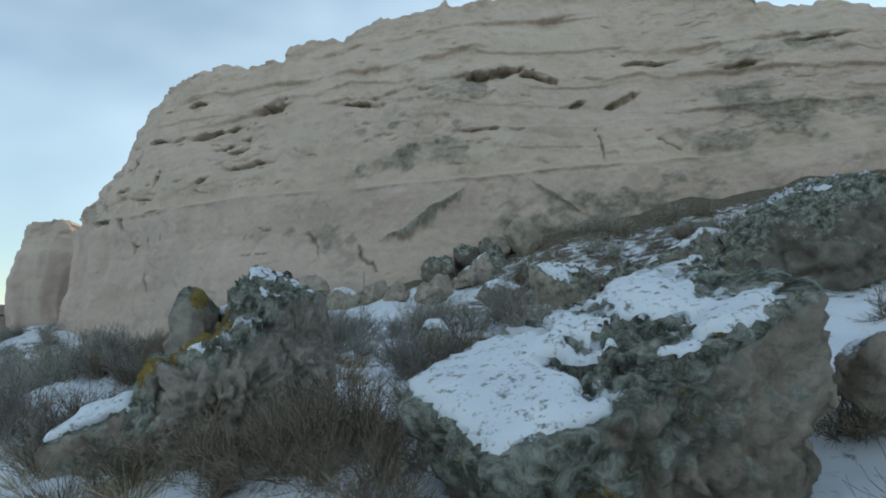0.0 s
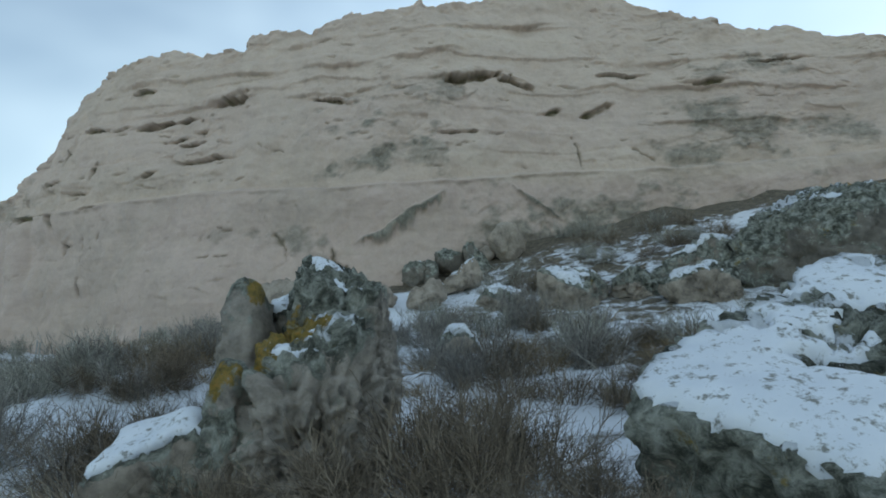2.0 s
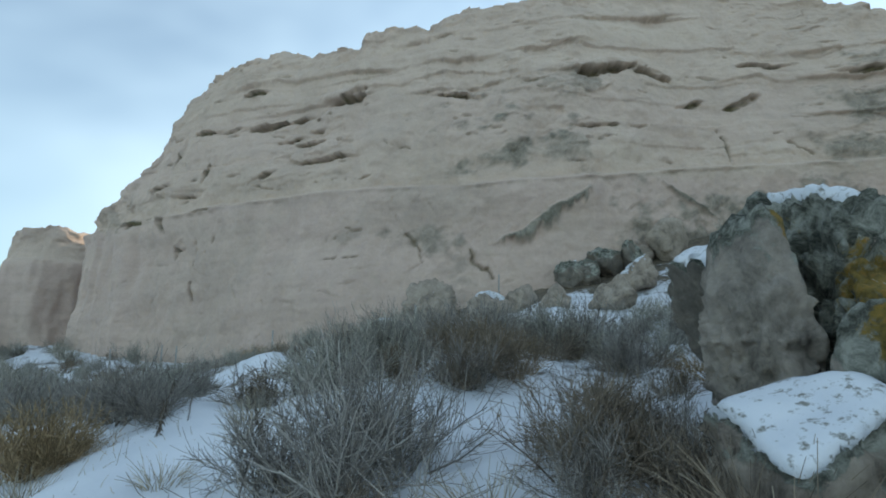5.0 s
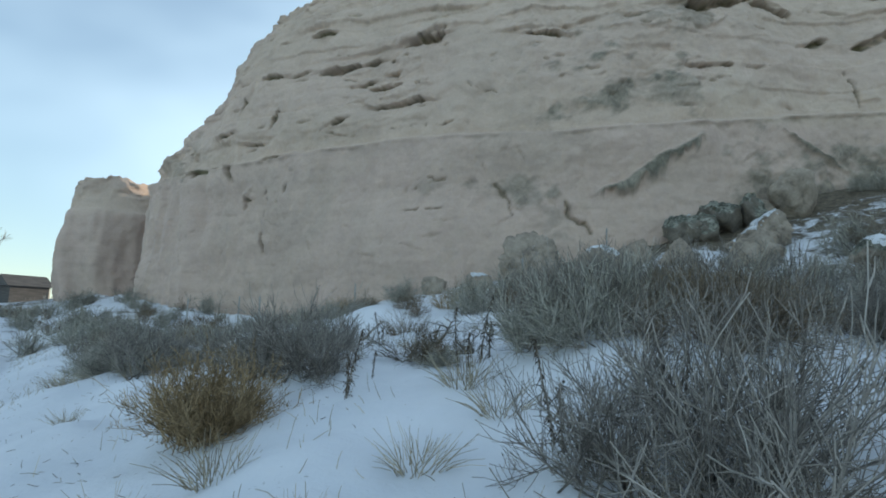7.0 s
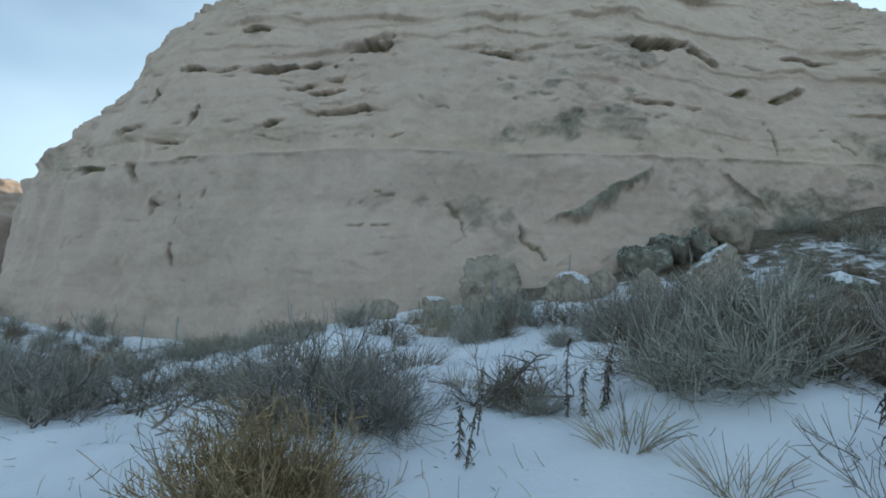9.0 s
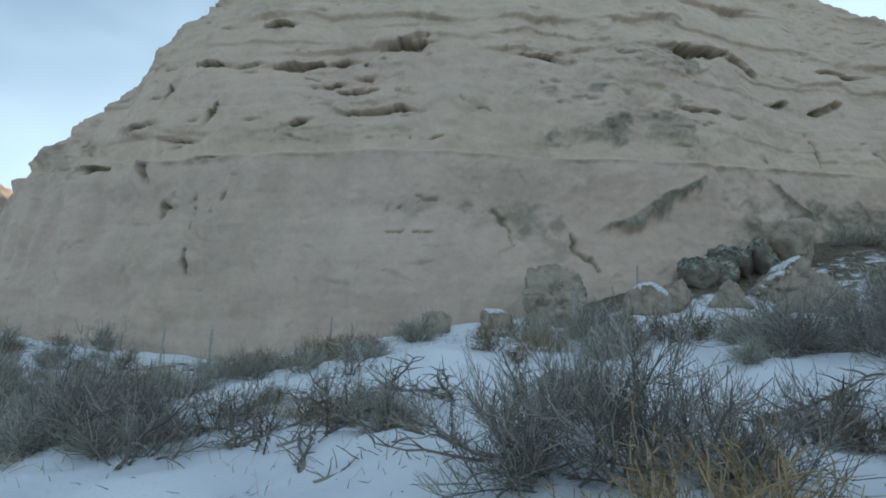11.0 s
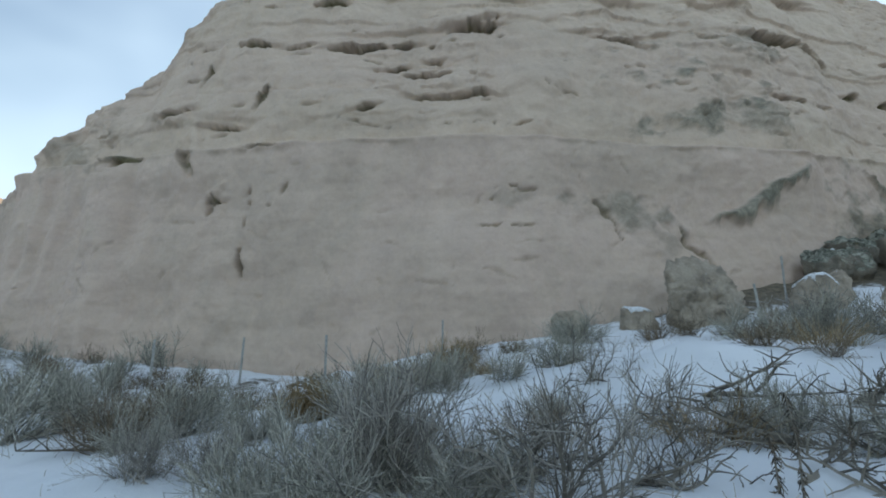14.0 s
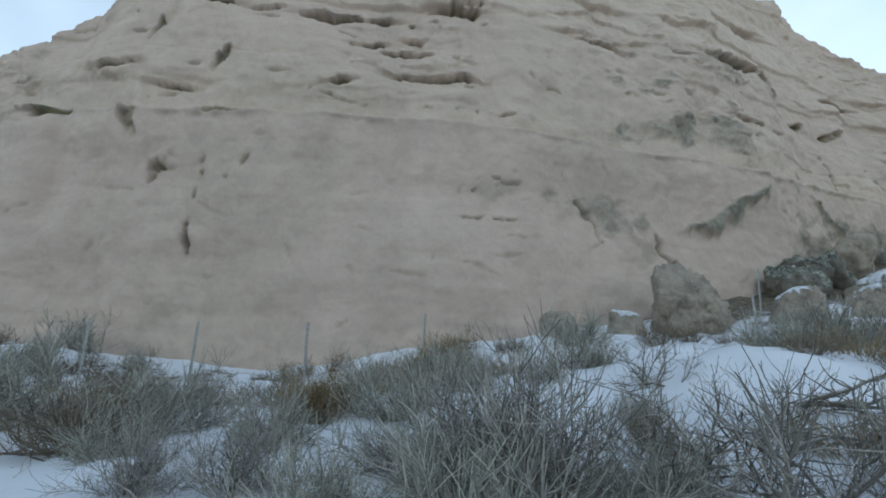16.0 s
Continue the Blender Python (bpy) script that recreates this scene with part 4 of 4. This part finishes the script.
def grass(name, label, seed, blades, height, spreadout, mat):
    rng = np.random.RandomState(seed)
    thing = new(name)
    tagged(thing, label, "grass")
    a = Twigs()
    for _ in range(blades):
        th, o = rng.uniform(0, 6.283), rng.uniform(0, 1) ** 0.5
        root = (math.cos(th) * o * spreadout * 0.45, math.sin(th) * o * spreadout * 0.45, -0.03)
        way = np.array([math.cos(th) * o * 0.8 + rng.normal() * 0.25, math.sin(th) * o * 0.8 + rng.normal() * 0.25, 1.0])
        a.tube(arc(root, way / np.linalg.norm(way), height * rng.uniform(0.5, 1.1), (way[0] * 0.4, way[1] * 0.4, -0.4), 4, rng, 0.1), 0.0035, 0.0014)
    a.build("tuft", mat, thing)
    return thing


def dead_branch(name, label, seed, length):
    """A fallen grey bough on the snow, with short side twigs standing up from it."""
    rng = np.random.RandomState(seed)
    thing = new(name)
    tagged(thing, label, "branch")
    a = Twigs()
    for k in range(3):
        th = rng.uniform(-0.7, 0.7)
        line = arc((0, 0, 0.0), (math.cos(th), math.sin(th), 0.25), length * rng.uniform(0.6, 1.0), (0, 0, -0.35), 9, rng, 0.16)
        line[:, 2] = np.abs(line[:, 2]) * 0.8
        a.tube(line, 0.020, 0.006)
        for i in range(1, 9):
            for _ in range(2):
                d = rng.normal(size=3) * (0.7, 0.7, 0.4) + (0.3, 0, 0.35)
                side = arc(line[i], d / np.linalg.norm(d), length * rng.uniform(0.08, 0.28), (0, 0, -0.2), 5, rng, 0.22)
                side[:, 2] = np.maximum(side[:, 2], -0.02)
                a.tube(side, 0.008, 0.003)
    tagged(a.build("bough", M_DEAD, thing), kind="stuff")
    return thing


SAGE = [shrub("sagebrush", "grey-green sagebrush with dense dry twigs", 61 + i, 30, 0.66, 1.1, 30, M_SAGE, M_SAGE_TIP, tip_len=0.24, thick=0.011, curl=0.1) for i in range(3)]
BRUSH = [shrub("bare_shrub", "dark brown leafless shrub of tangled twigs", 71 + i, 34, 0.75, 1.2, 26, M_BROWN, M_BROWN, tip_len=0.26, thick=0.009, wander=0.26, curl=0.3) for i in range(3)]
GREYS = [shrub("bare_shrub", "grey leafless shrub with upright twigs", 81 + i, 28, 0.85, 0.9, 28, M_SAGE, M_SAGE, tip_len=0.25, thick=0.010, wander=0.16) for i in range(2)]
OPEN = [shrub("bare_shrub", "open grey shrub with crooked bare branches", 91 + i, 12, 0.85, 1.1, 16, M_DEAD, M_SAGE, tip_len=0.3, thick=0.016, wander=0.26, fine=0.003) for i in range(2)]
FAR_SAGE = [shrub("sagebrush", "grey sagebrush with upright dry tips on the slope", 65 + i, 18, 0.75, 0.95, 20, M_SAGE, M_SAGE_TIP, tip_len=0.3, thick=0.014, curl=0.1, fine=0.004) for i in range(3)]
FAR_BRUSH = [shrub("bare_shrub", "low brown shrub on the slope", 75 + i, 18, 0.7, 1.2, 18, M_BROWN, M_BROWN, tip_len=0.28, thick=0.013, wander=0.25, curl=0.25, fine=0.004) for i in range(2)]
TAN = [shrub("rabbitbrush", "rounded tan-brown rabbitbrush, dry and dense", 101 + i, 260, 0.66, 1.0, 16, M_TAN, M_TAN, lift=1.0, tip_len=0.13, thick=0.0045, wander=0.10, curl=0.0, fine=0.0022) for i in range(1)]
WEEDS = [weed("weed", "dead brown weed stalk with shrivelled leaves", 111 + i, 1 + i, 0.75, 60) for i in range(2)]
GRASS = [grass("grass_tuft", "thin tuft of dry pale grass in the snow", 121 + i, 70, 0.32, 0.3, M_DRY) for i in range(2)]
SEDGE = [grass("grass_clump", "shaggy clump of dead brown grass between the boulders", 125 + i, 150, 0.42, 0.55, M_BROWN if i else M_TAN) for i in range(3)]
BOUGHS = [dead_branch("fallen_branch", "fallen grey branch lying on the snow", 131 + i, 1.1) for i in range(2)]
USED = set()


def plant(kinds, x, y, s, turn, group, sink=0.0):
    k = kinds[int(turn * 7.3) % len(kinds)]
    m = pose(x, y, float(land(x, y)) - sink, 0, 0, turn)
    if k.name in USED:
        k = copy_thing(k, m)
    else:
        USED.add(k.name)
        k.matrix_basis = m
    k.scale = (s, s, s)
    tagged(k, group=group)
    return k


def row(kinds, group, places):
    for i, (x, y, s) in enumerate(places):
        plant(kinds, x, y, s, (i * 67.0 + x * 31) % 360, group)


row(TAN, "rabbitbrush", [(-9.85, 9.15, 1.12), (0.3, 10.6, 0.7), (-10.8, 20.2, 1.0), (-13.6, 17.6, 0.9), (-12.2, 18.6, 0.8)])
row(BRUSH, "brown shrubs", [
    (-1.5, 4.9, 0.9), (-1.5, 6.2, 0.9), (-1.75, 5.45, 1.2), (-2.45, 5.3, 0.95), (-1.0, 5.5, 1.0), (-3.3, 5.35, 0.8), (-0.95, 6.0, 0.6), (-4.6, 7.1, 0.95), (-4.95, 6.75, 0.9), (1.4, 2.7, 0.45), (2.4, 3.2, 0.55),
    (-15.7, 17.2, 0.9), (-8.0, 10.2, 0.5), (3.4, 5.2, 0.8), (-1.3, 4.5, 0.5), (-2.1, 4.6, 0.5), (-6.4, 6.6, 0.6), (2.0, 2.9, 0.6), (2.9, 3.4, 0.8), (0.2, 2.6, 0.4), (3.9, 4.0, 0.7),
])
row(GREYS, "grey shrubs", [
    (-6.6, 7.0, 1.25), (-6.15, 7.35, 1.0), (-7.05, 7.3, 0.85), (-9.45, 10.2, 1.1), (-9.95, 10.6, 0.9), (-9.1, 9.95, 0.7), (-13.0, 15.1, 1.1), (-13.3, 14.9, 0.9), (-14.6, 15.7, 0.65), (-15.2, 15.9, 0.6), (-5.0, 10.6, 0.8), (-1.6, 13.4, 0.8), (-0.6, 12.2, 0.9),
])
row(SAGE, "sagebrush", [
    (-6.6, 12.4, 0.45), (-5.8, 13.0, 0.6), (-7.1, 9.35, 0.85), (-6.75, 9.1, 0.95), (-6.3, 9.6, 1.0), (-4.6, 14.3, 1.1), (-3.6, 13.9, 1.2), (-2.7, 13.4, 1.2),  (-3.0, 11.3, 0.9), (-13.3, 14.6, 1.0), (-12.7, 14.0, 0.6), (-15.4, 16.8, 0.75),
    (-11.6, 15.1, 0.5), (-10.5, 13.5, 0.7), (-9.4, 11.2, 0.75), (-7.9, 9.9, 0.35), (-6.3, 16.2, 1.1), (-7.3, 16.6, 0.9), (-8.9, 18.9, 1.0), (-11.2, 19.3, 1.0), (-10.2, 17.3, 0.9), (-13.0, 17.0, 1.0),
])
row(GREYS, "grey shrubs", [(-6.9, 9.95, 0.95), (-5.6, 11.6, 0.8), (-5.0, 12.0, 1.05), (-4.4, 12.8, 1.1), (-3.9, 11.9, 1.1), (-2.9, 12.4, 1.3), (-6.5, 7.8, 0.9), (-5.6, 12.7, 1.1)])
row(SAGE, "sagebrush", [(-13.4, 15.9, 0.75), (-14.2, 16.6, 0.8), (-15.0, 18.0, 1.2), (-16.4, 18.6, 1.2), (-17.6, 20.0, 1.2), (-12.0, 17.2, 0.75)])
row(OPEN, "crooked shrubs", [(-12.55, 13.2, 1.0), (-12.0, 14.0, 0.75), (-10.9, 14.3, 0.7), (-10.45, 12.9, 0.65), (-11.6, 13.5, 0.55), (-10.5, 15.9, 0.7), (-4.4, 14.9, 0.9), (-2.7, 14.5, 0.9), (-8.3, 10.3, 0.6), (-0.5, 4.9, 0.45), (-7.6, 10.8, 0.45)])
row(WEEDS, "weed stalks", [(-8.7, 9.1, 0.85), (-8.55, 9.5, 0.5), (-7.25, 7.75, 0.9), (-7.75, 9.8, 0.85), (-7.55, 9.65, 0.95), (-10.7, 13.6, 0.7), (-10.95, 12.7, 0.5), (-11.5, 12.6, 0.8), (-9.0, 12.3, 0.6)])
row(GRASS, "grass tufts", [(-7.7, 9.05, 1.3), (-7.5, 8.4, 1.1), (-8.05, 7.8, 1.0), (-8.2, 11.2, 1.0), (-9.4, 8.2, 1.2), (-3.9, 5.0, 1.1), (-4.4, 5.5, 1.2), (-7.5, 15.0, 1.1), (-9.9, 7.9, 0.9), (-8.6, 7.2, 0.7), (-6.9, 7.3, 0.8), (1.2, 2.7, 1.1), (2.2, 2.9, 1.4), (-3.0, 4.9, 1.2), (-5.6, 6.6, 1.2), (-4.0, 6.9, 1.1), (-12.2, 10.9, 0.8), (-13.8, 13.2, 1.1), (-14.6, 14.2, 1.2), (-9.8, 9.4, 0.9)])
row(BRUSH, "brown shrubs", [(-6.2, 9.1, 0.6), (-6.7, 9.9, 0.9), (-0.75, 3.9, 0.65), (-0.55, 3.2, 0.65), (0.1, 2.8, 0.65), (0.65, 2.6, 0.6), (-0.8, 4.6, 0.6)])
row(BOUGHS, "fallen branches", [(-11.4, 12.7, 1.2), (-11.2, 12.0, 1.1), (-8.0, 11.0, 1.1), (-10.2, 14.6, 1.2), (-15.4, 17.3, 1.2), (-11.8, 13.4, 1.1), (-13.8, 21.0, 0.8), (-10.6, 13.2, 1.1), (-9.6, 13.6, 1.1), (-12.2, 14.4, 1.0), (-9.2, 12.6, 1.0), (-11.2, 15.2, 1.0)])

row(GREYS, "grey shrubs", [(-13.4, 14.1, 1.1), (-9.1, 11.3, 0.55)])
row(SAGE, "sagebrush", [(-13.75, 14.0, 0.95), (-13.0, 13.7, 0.7), (-10.4, 12.7, 0.6), (-14.3, 14.9, 0.9)])
row(WEEDS, "weed stalks", [(-10.1, 11.5, 0.75), (-9.85, 11.55, 0.7), (-9.6, 11.4, 0.8), (-8.75, 12.0, 0.7), (-11.9, 13.9, 0.6)])
row(BOUGHS, "fallen branches", [(-11.1, 11.75, 1.0), (-10.2, 12.2, 1.0), (-9.95, 10.95, 0.8), (-12.3, 13.9, 1.0), (-11.9, 13.5, 0.9), (-10.9, 14.3, 0.9)])

# the rest of the brush between the trail and the cliff
rng = np.random.RandomState(5)
KEEP_CLEAR = [(-6.7, 11.8, 0.9), (-7.4, 10.9, 0.7), (-6.4, 13.2, 0.8), (-5.75, 6.9, 0.45), (-5.3, 7.8, 0.45), (-4.8, 8.6, 0.45), (-4.3, 9.4, 0.5), (-3.9, 10.2, 0.5), (8.6, 12.6, 2.4), (1.1, 4.85, 2.2), (-2.85, 6.75, 1.1), (-2.7, 7.9, 1.1)] + [r[:3] for r in ROCKS]


def scatter(count, x0, x1, f0, f1, kinds, smin, smax, gap, group):
    n = 0
    while n < count:
        x = rng.uniform(x0, x1)
        yp, yc = np.interp(x, PATH_X, PATH_Y), np.interp(x, CLIFF_X[2:], CLIFF_Y[2:])
        y = yp + (yc - yp) * rng.uniform(f0, f1)
        if value_noise(x * 0.5, y * 0.5, 0, 77) < gap or min(math.hypot(x - r[0], y - r[1]) - r[2] for r in KEEP_CLEAR) < 0.1:
            continue
        plant(kinds[rng.randint(len(kinds))], x, y, rng.uniform(smin, smax), rng.uniform(0, 360), group)
        n += 1


scatter(26, -7.0, 1.5, 0.42, 0.74, [FAR_SAGE, FAR_SAGE, FAR_BRUSH, GREYS], 0.7, 1.15, -0.3, "hillside brush")
scatter(20, 1, 9, 0.45, 0.97, [FAR_SAGE, FAR_BRUSH], 0.6, 1.0, -0.4, "hillside brush")
scatter(30, -19, -7, 0.55, 0.86, [FAR_SAGE, FAR_BRUSH, FAR_BRUSH], 0.4, 0.7, -0.2, "brush at the cliff's foot")
scatter(30, -30, -16.5, 0.14, 0.95, [FAR_SAGE, FAR_BRUSH, FAR_SAGE], 0.7, 1.1, -0.3, "brush beyond")
scatter(22, -6.4, -2.8, 0.2, 0.5, [BRUSH, GREYS, BRUSH], 0.55, 0.95, -0.3, "brush between the boulders")
scatter(60, -5.6, 3.5, 0.17, 0.62, [SEDGE], 0.6, 1.25, -0.35, "brown grass")
scatter(26, -16, -6.5, 0.35, 0.8, [SEDGE, GRASS], 0.6, 1.1, -0.1, "brown grass")
scatter(16, 1.5, 9, 0.72, 0.97, [FAR_BRUSH, FAR_SAGE], 0.5, 0.9, -0.5, "brush on the scree")
scatter(24, -17.5, -11.0, 0.42, 0.72, [FAR_SAGE, FAR_BRUSH, SEDGE], 0.5, 0.8, -0.3, "brush at the cliff's foot")
scatter(8, -1.5, 2.5, 0.35, 0.6, [GREYS, BRUSH], 0.6, 0.9, -0.3, "brush behind the slab")


# ---------------------------------------------------------------- litter: stalks and bits of twig in the snow
def litter(name, label, count, seed, mat, tall, x0, x1, reach):
    r = np.random.RandomState(seed)
    a = Twigs()
    xs = r.uniform(x0, x1, count)
    lo, hi = np.interp(xs, PATH_X, PATH_Y), np.interp(xs, CLIFF_X[2:], CLIFF_Y[2:])
    ys = lo + 0.7 + (hi - lo - 0.7) * r.uniform(0, reach, count)
    ok = value_noise(xs * 0.9, ys * 0.9, 0, seed) + 0.6 * value_noise(xs * 2.5, ys * 2.5, 0, seed + 1) > 0.12
    zs = land(xs, ys)
    for x, y, z in zip(xs[ok], ys[ok], zs[ok]):
        way = np.array([r.normal() * 0.5, r.normal() * 0.5, 1.0 if tall > 0.1 else r.uniform(-0.1, 0.35)])
        a.tube(arc((x, y, z - 0.01), way / np.linalg.norm(way), tall * r.uniform(0.4, 1.3), (0, 0, -0.3), 3, r, 0.2), 0.0035, 0.0018)
    ob = a.build(name, mat, None)
    tagged(ob, label, "plant litter", kind="stuff")


litter("dry_stalks", "thin dry stalks standing out of the snow", 5200, 401, M_DRY, 0.16, -20, 4, 0.75)
litter("twig_litter", "dark twigs and bits of bark on the snow", 7000, 402, M_BROWN, 0.09, -20, 4, 0.75)


# ---------------------------------------------------------------- fence posts at the cliff's foot
def steel():
    m, n, l, bsdf = material("weathered_steel", 0.55)
    v = coords(n, l)
    l.new(ramp(n, l, noise_node(n, l, v, 14.0, 6, 0.6), [(0.3, (0.22, 0.22, 0.21)), (0.6, (0.38, 0.38, 0.37))]), bsdf.inputs["Base Color"])
    bsdf.inputs["Metallic"].default_value = 0.5
    return m


M_STEEL = steel()


def box(bm, x0, y0, z0, x1, y1, z1):
    bmesh.ops.create_cube(bm, size=1.0, matrix=Matrix.Translation(((x0 + x1) / 2, (y0 + y1) / 2, (z0 + z1) / 2)) @ Matrix.Diagonal((x1 - x0, y1 - y0, z1 - z0, 1)))


def fence_post(x, y, h, lean):
    thing = new("fence_post")
    thing.matrix_basis = pose(x, y, float(land(x, y)) - 0.05, lean, lean * 0.5, 20)
    bm = bmesh.new()
    box(bm, -0.024, -0.003, 0, 0.024, 0.003, h)
    box(bm, -0.003, 0.003, 0, 0.003, 0.034, h)
    part("tee_bar", bm, M_STEEL, thing)
    for k in range(5):
        bm = bmesh.new()
        box(bm, -0.007, -0.010, h - 0.08 - 0.16 * k, 0.007, -0.003, h - 0.06 - 0.16 * k)
        part("stud", bm, M_STEEL, thing)
    tagged(thing, "thin pale steel fence post without wire", "fence post", "fence posts")


for x, y, h, lean in ((-14.69, 22.6, 1.0, 1), (-13.18, 20.2, 1.12, -1.5), (-10.63, 21.4, 0.85, 1), (-16.34, 22.5, 1.0, -2), (-3.4, 19.1, 1.1, 2), (-5.9, 17.6, 0.9, -2)):
    fence_post(x, y, h, lean)


# ---------------------------------------------------------------- cabins and a tree at the end of the trail
def plank_material(name, dark, light):
    m, n, l, bsdf = material(name, 0.85)
    v = coords(n, l, (1, 1, 9))
    c = ramp(n, l, noise_node(n, l, v, 1.2, 6, 0.6), [(0.3, dark), (0.7, light)])
    l.new(c, bsdf.inputs["Base Color"])
    bump(n, l, bsdf, [(noise_node(n, l, v, 2.0, 6, 0.6), 0.4, 0.03)])
    return m


M_WALL = plank_material("brown_boards", (0.16, 0.075, 0.04), (0.28, 0.14, 0.075))
M_ROOF = plank_material("dark_roof", (0.05, 0.05, 0.05), (0.11, 0.105, 0.10))
M_TRIM = plank_material("pale_trim", (0.40, 0.36, 0.30), (0.55, 0.50, 0.42))


def cabin(x, y, turn, w, d, h, ridge, boards, label):
    thing = new("cabin")
    thing.matrix_basis = pose(x, y, float(land(x, y)) - 0.3, 0, 0, turn)
    bm = bmesh.new()
    box(bm, -w / 2, -d / 2, 0, w / 2, d / 2, h)
    part("wall", bm, boards, thing)
    bm = bmesh.new()
    o = 0.3
    vs = [bm.verts.new(p) for p in ((-w / 2 - o, -d / 2 - o, h), (w / 2 + o, -d / 2 - o, h), (w / 2 + o, d / 2 + o, h), (-w / 2 - o, d / 2 + o, h), (-w / 2 - o, 0, h + ridge), (w / 2 + o, 0, h + ridge))]
    for f in ((0, 1, 5, 4), (2, 3, 4, 5), (0, 4, 3), (1, 2, 5), (3, 2, 1, 0)):
        bm.faces.new([vs[k] for k in f])
    part("roof", bm, M_ROOF, thing, "dark shingled roof")
    bm = bmesh.new()
    box(bm, w / 2 - 0.06, -d / 2 - 0.05, 0, w / 2 + 0.05, -d / 2 + 0.06, h - 0.005)
    part("corner_board", bm, M_TRIM, thing)
    tagged(thing, label, "cabin")


cabin(-39.0, 36.2, 39, 7.0, 5.0, 2.1, 0.35, M_WALL, "low brown board cabin at the trail's end")
cabin(-47.5, 55.5, 60, 3.2, 3.0, 1.9, 1.1, M_ROOF, "small grey shed with a steep dark roof")


def bare_tree(x, y, height, seed):
    r = np.random.RandomState(seed)
    thing = new("tree")
    thing.matrix_basis = pose(x, y, float(land(x, y)) - 0.2)
    trunk, crown = Twigs(), Twigs()
    line = arc((0, 0, 0), (0.05, 0, 1), height * 0.45, (0, 0, 0.2), 6, r, 0.06)
    trunk.tube(line, 0.22, 0.13)
    for _ in range(26):
        k = r.randint(2, 6)
        th = r.uniform(0, 6.283)
        limb = arc(line[k], np.array((math.cos(th) * 0.6, math.sin(th) * 0.6, 0.8)), height * r.uniform(0.3, 0.6), (0, 0, 0.5), 7, r, 0.12)
        crown.tube(limb, 0.07, 0.015)
        for _ in range(16):
            q = r.randint(2, 7)
            d = limb[-1] - limb[0]
            d = d / np.linalg.norm(d) + r.normal(size=3) * 0.5
            crown.tube(arc(limb[q], d / np.linalg.norm(d), height * r.uniform(0.06, 0.18), (0, 0, 0.4), 4, r, 0.15), 0.02, 0.008)
    trunk.build("trunk", M_DEAD, thing)
    crown.build("crown", M_DEAD, thing, "bare winter branches")
    tagged(thing, "tall leafless tree behind the cabin", "tree")


bare_tree(-43.5, 42.5, 8.5, 7)
bare_tree(-46.0, 46.0, 7.0, 8)
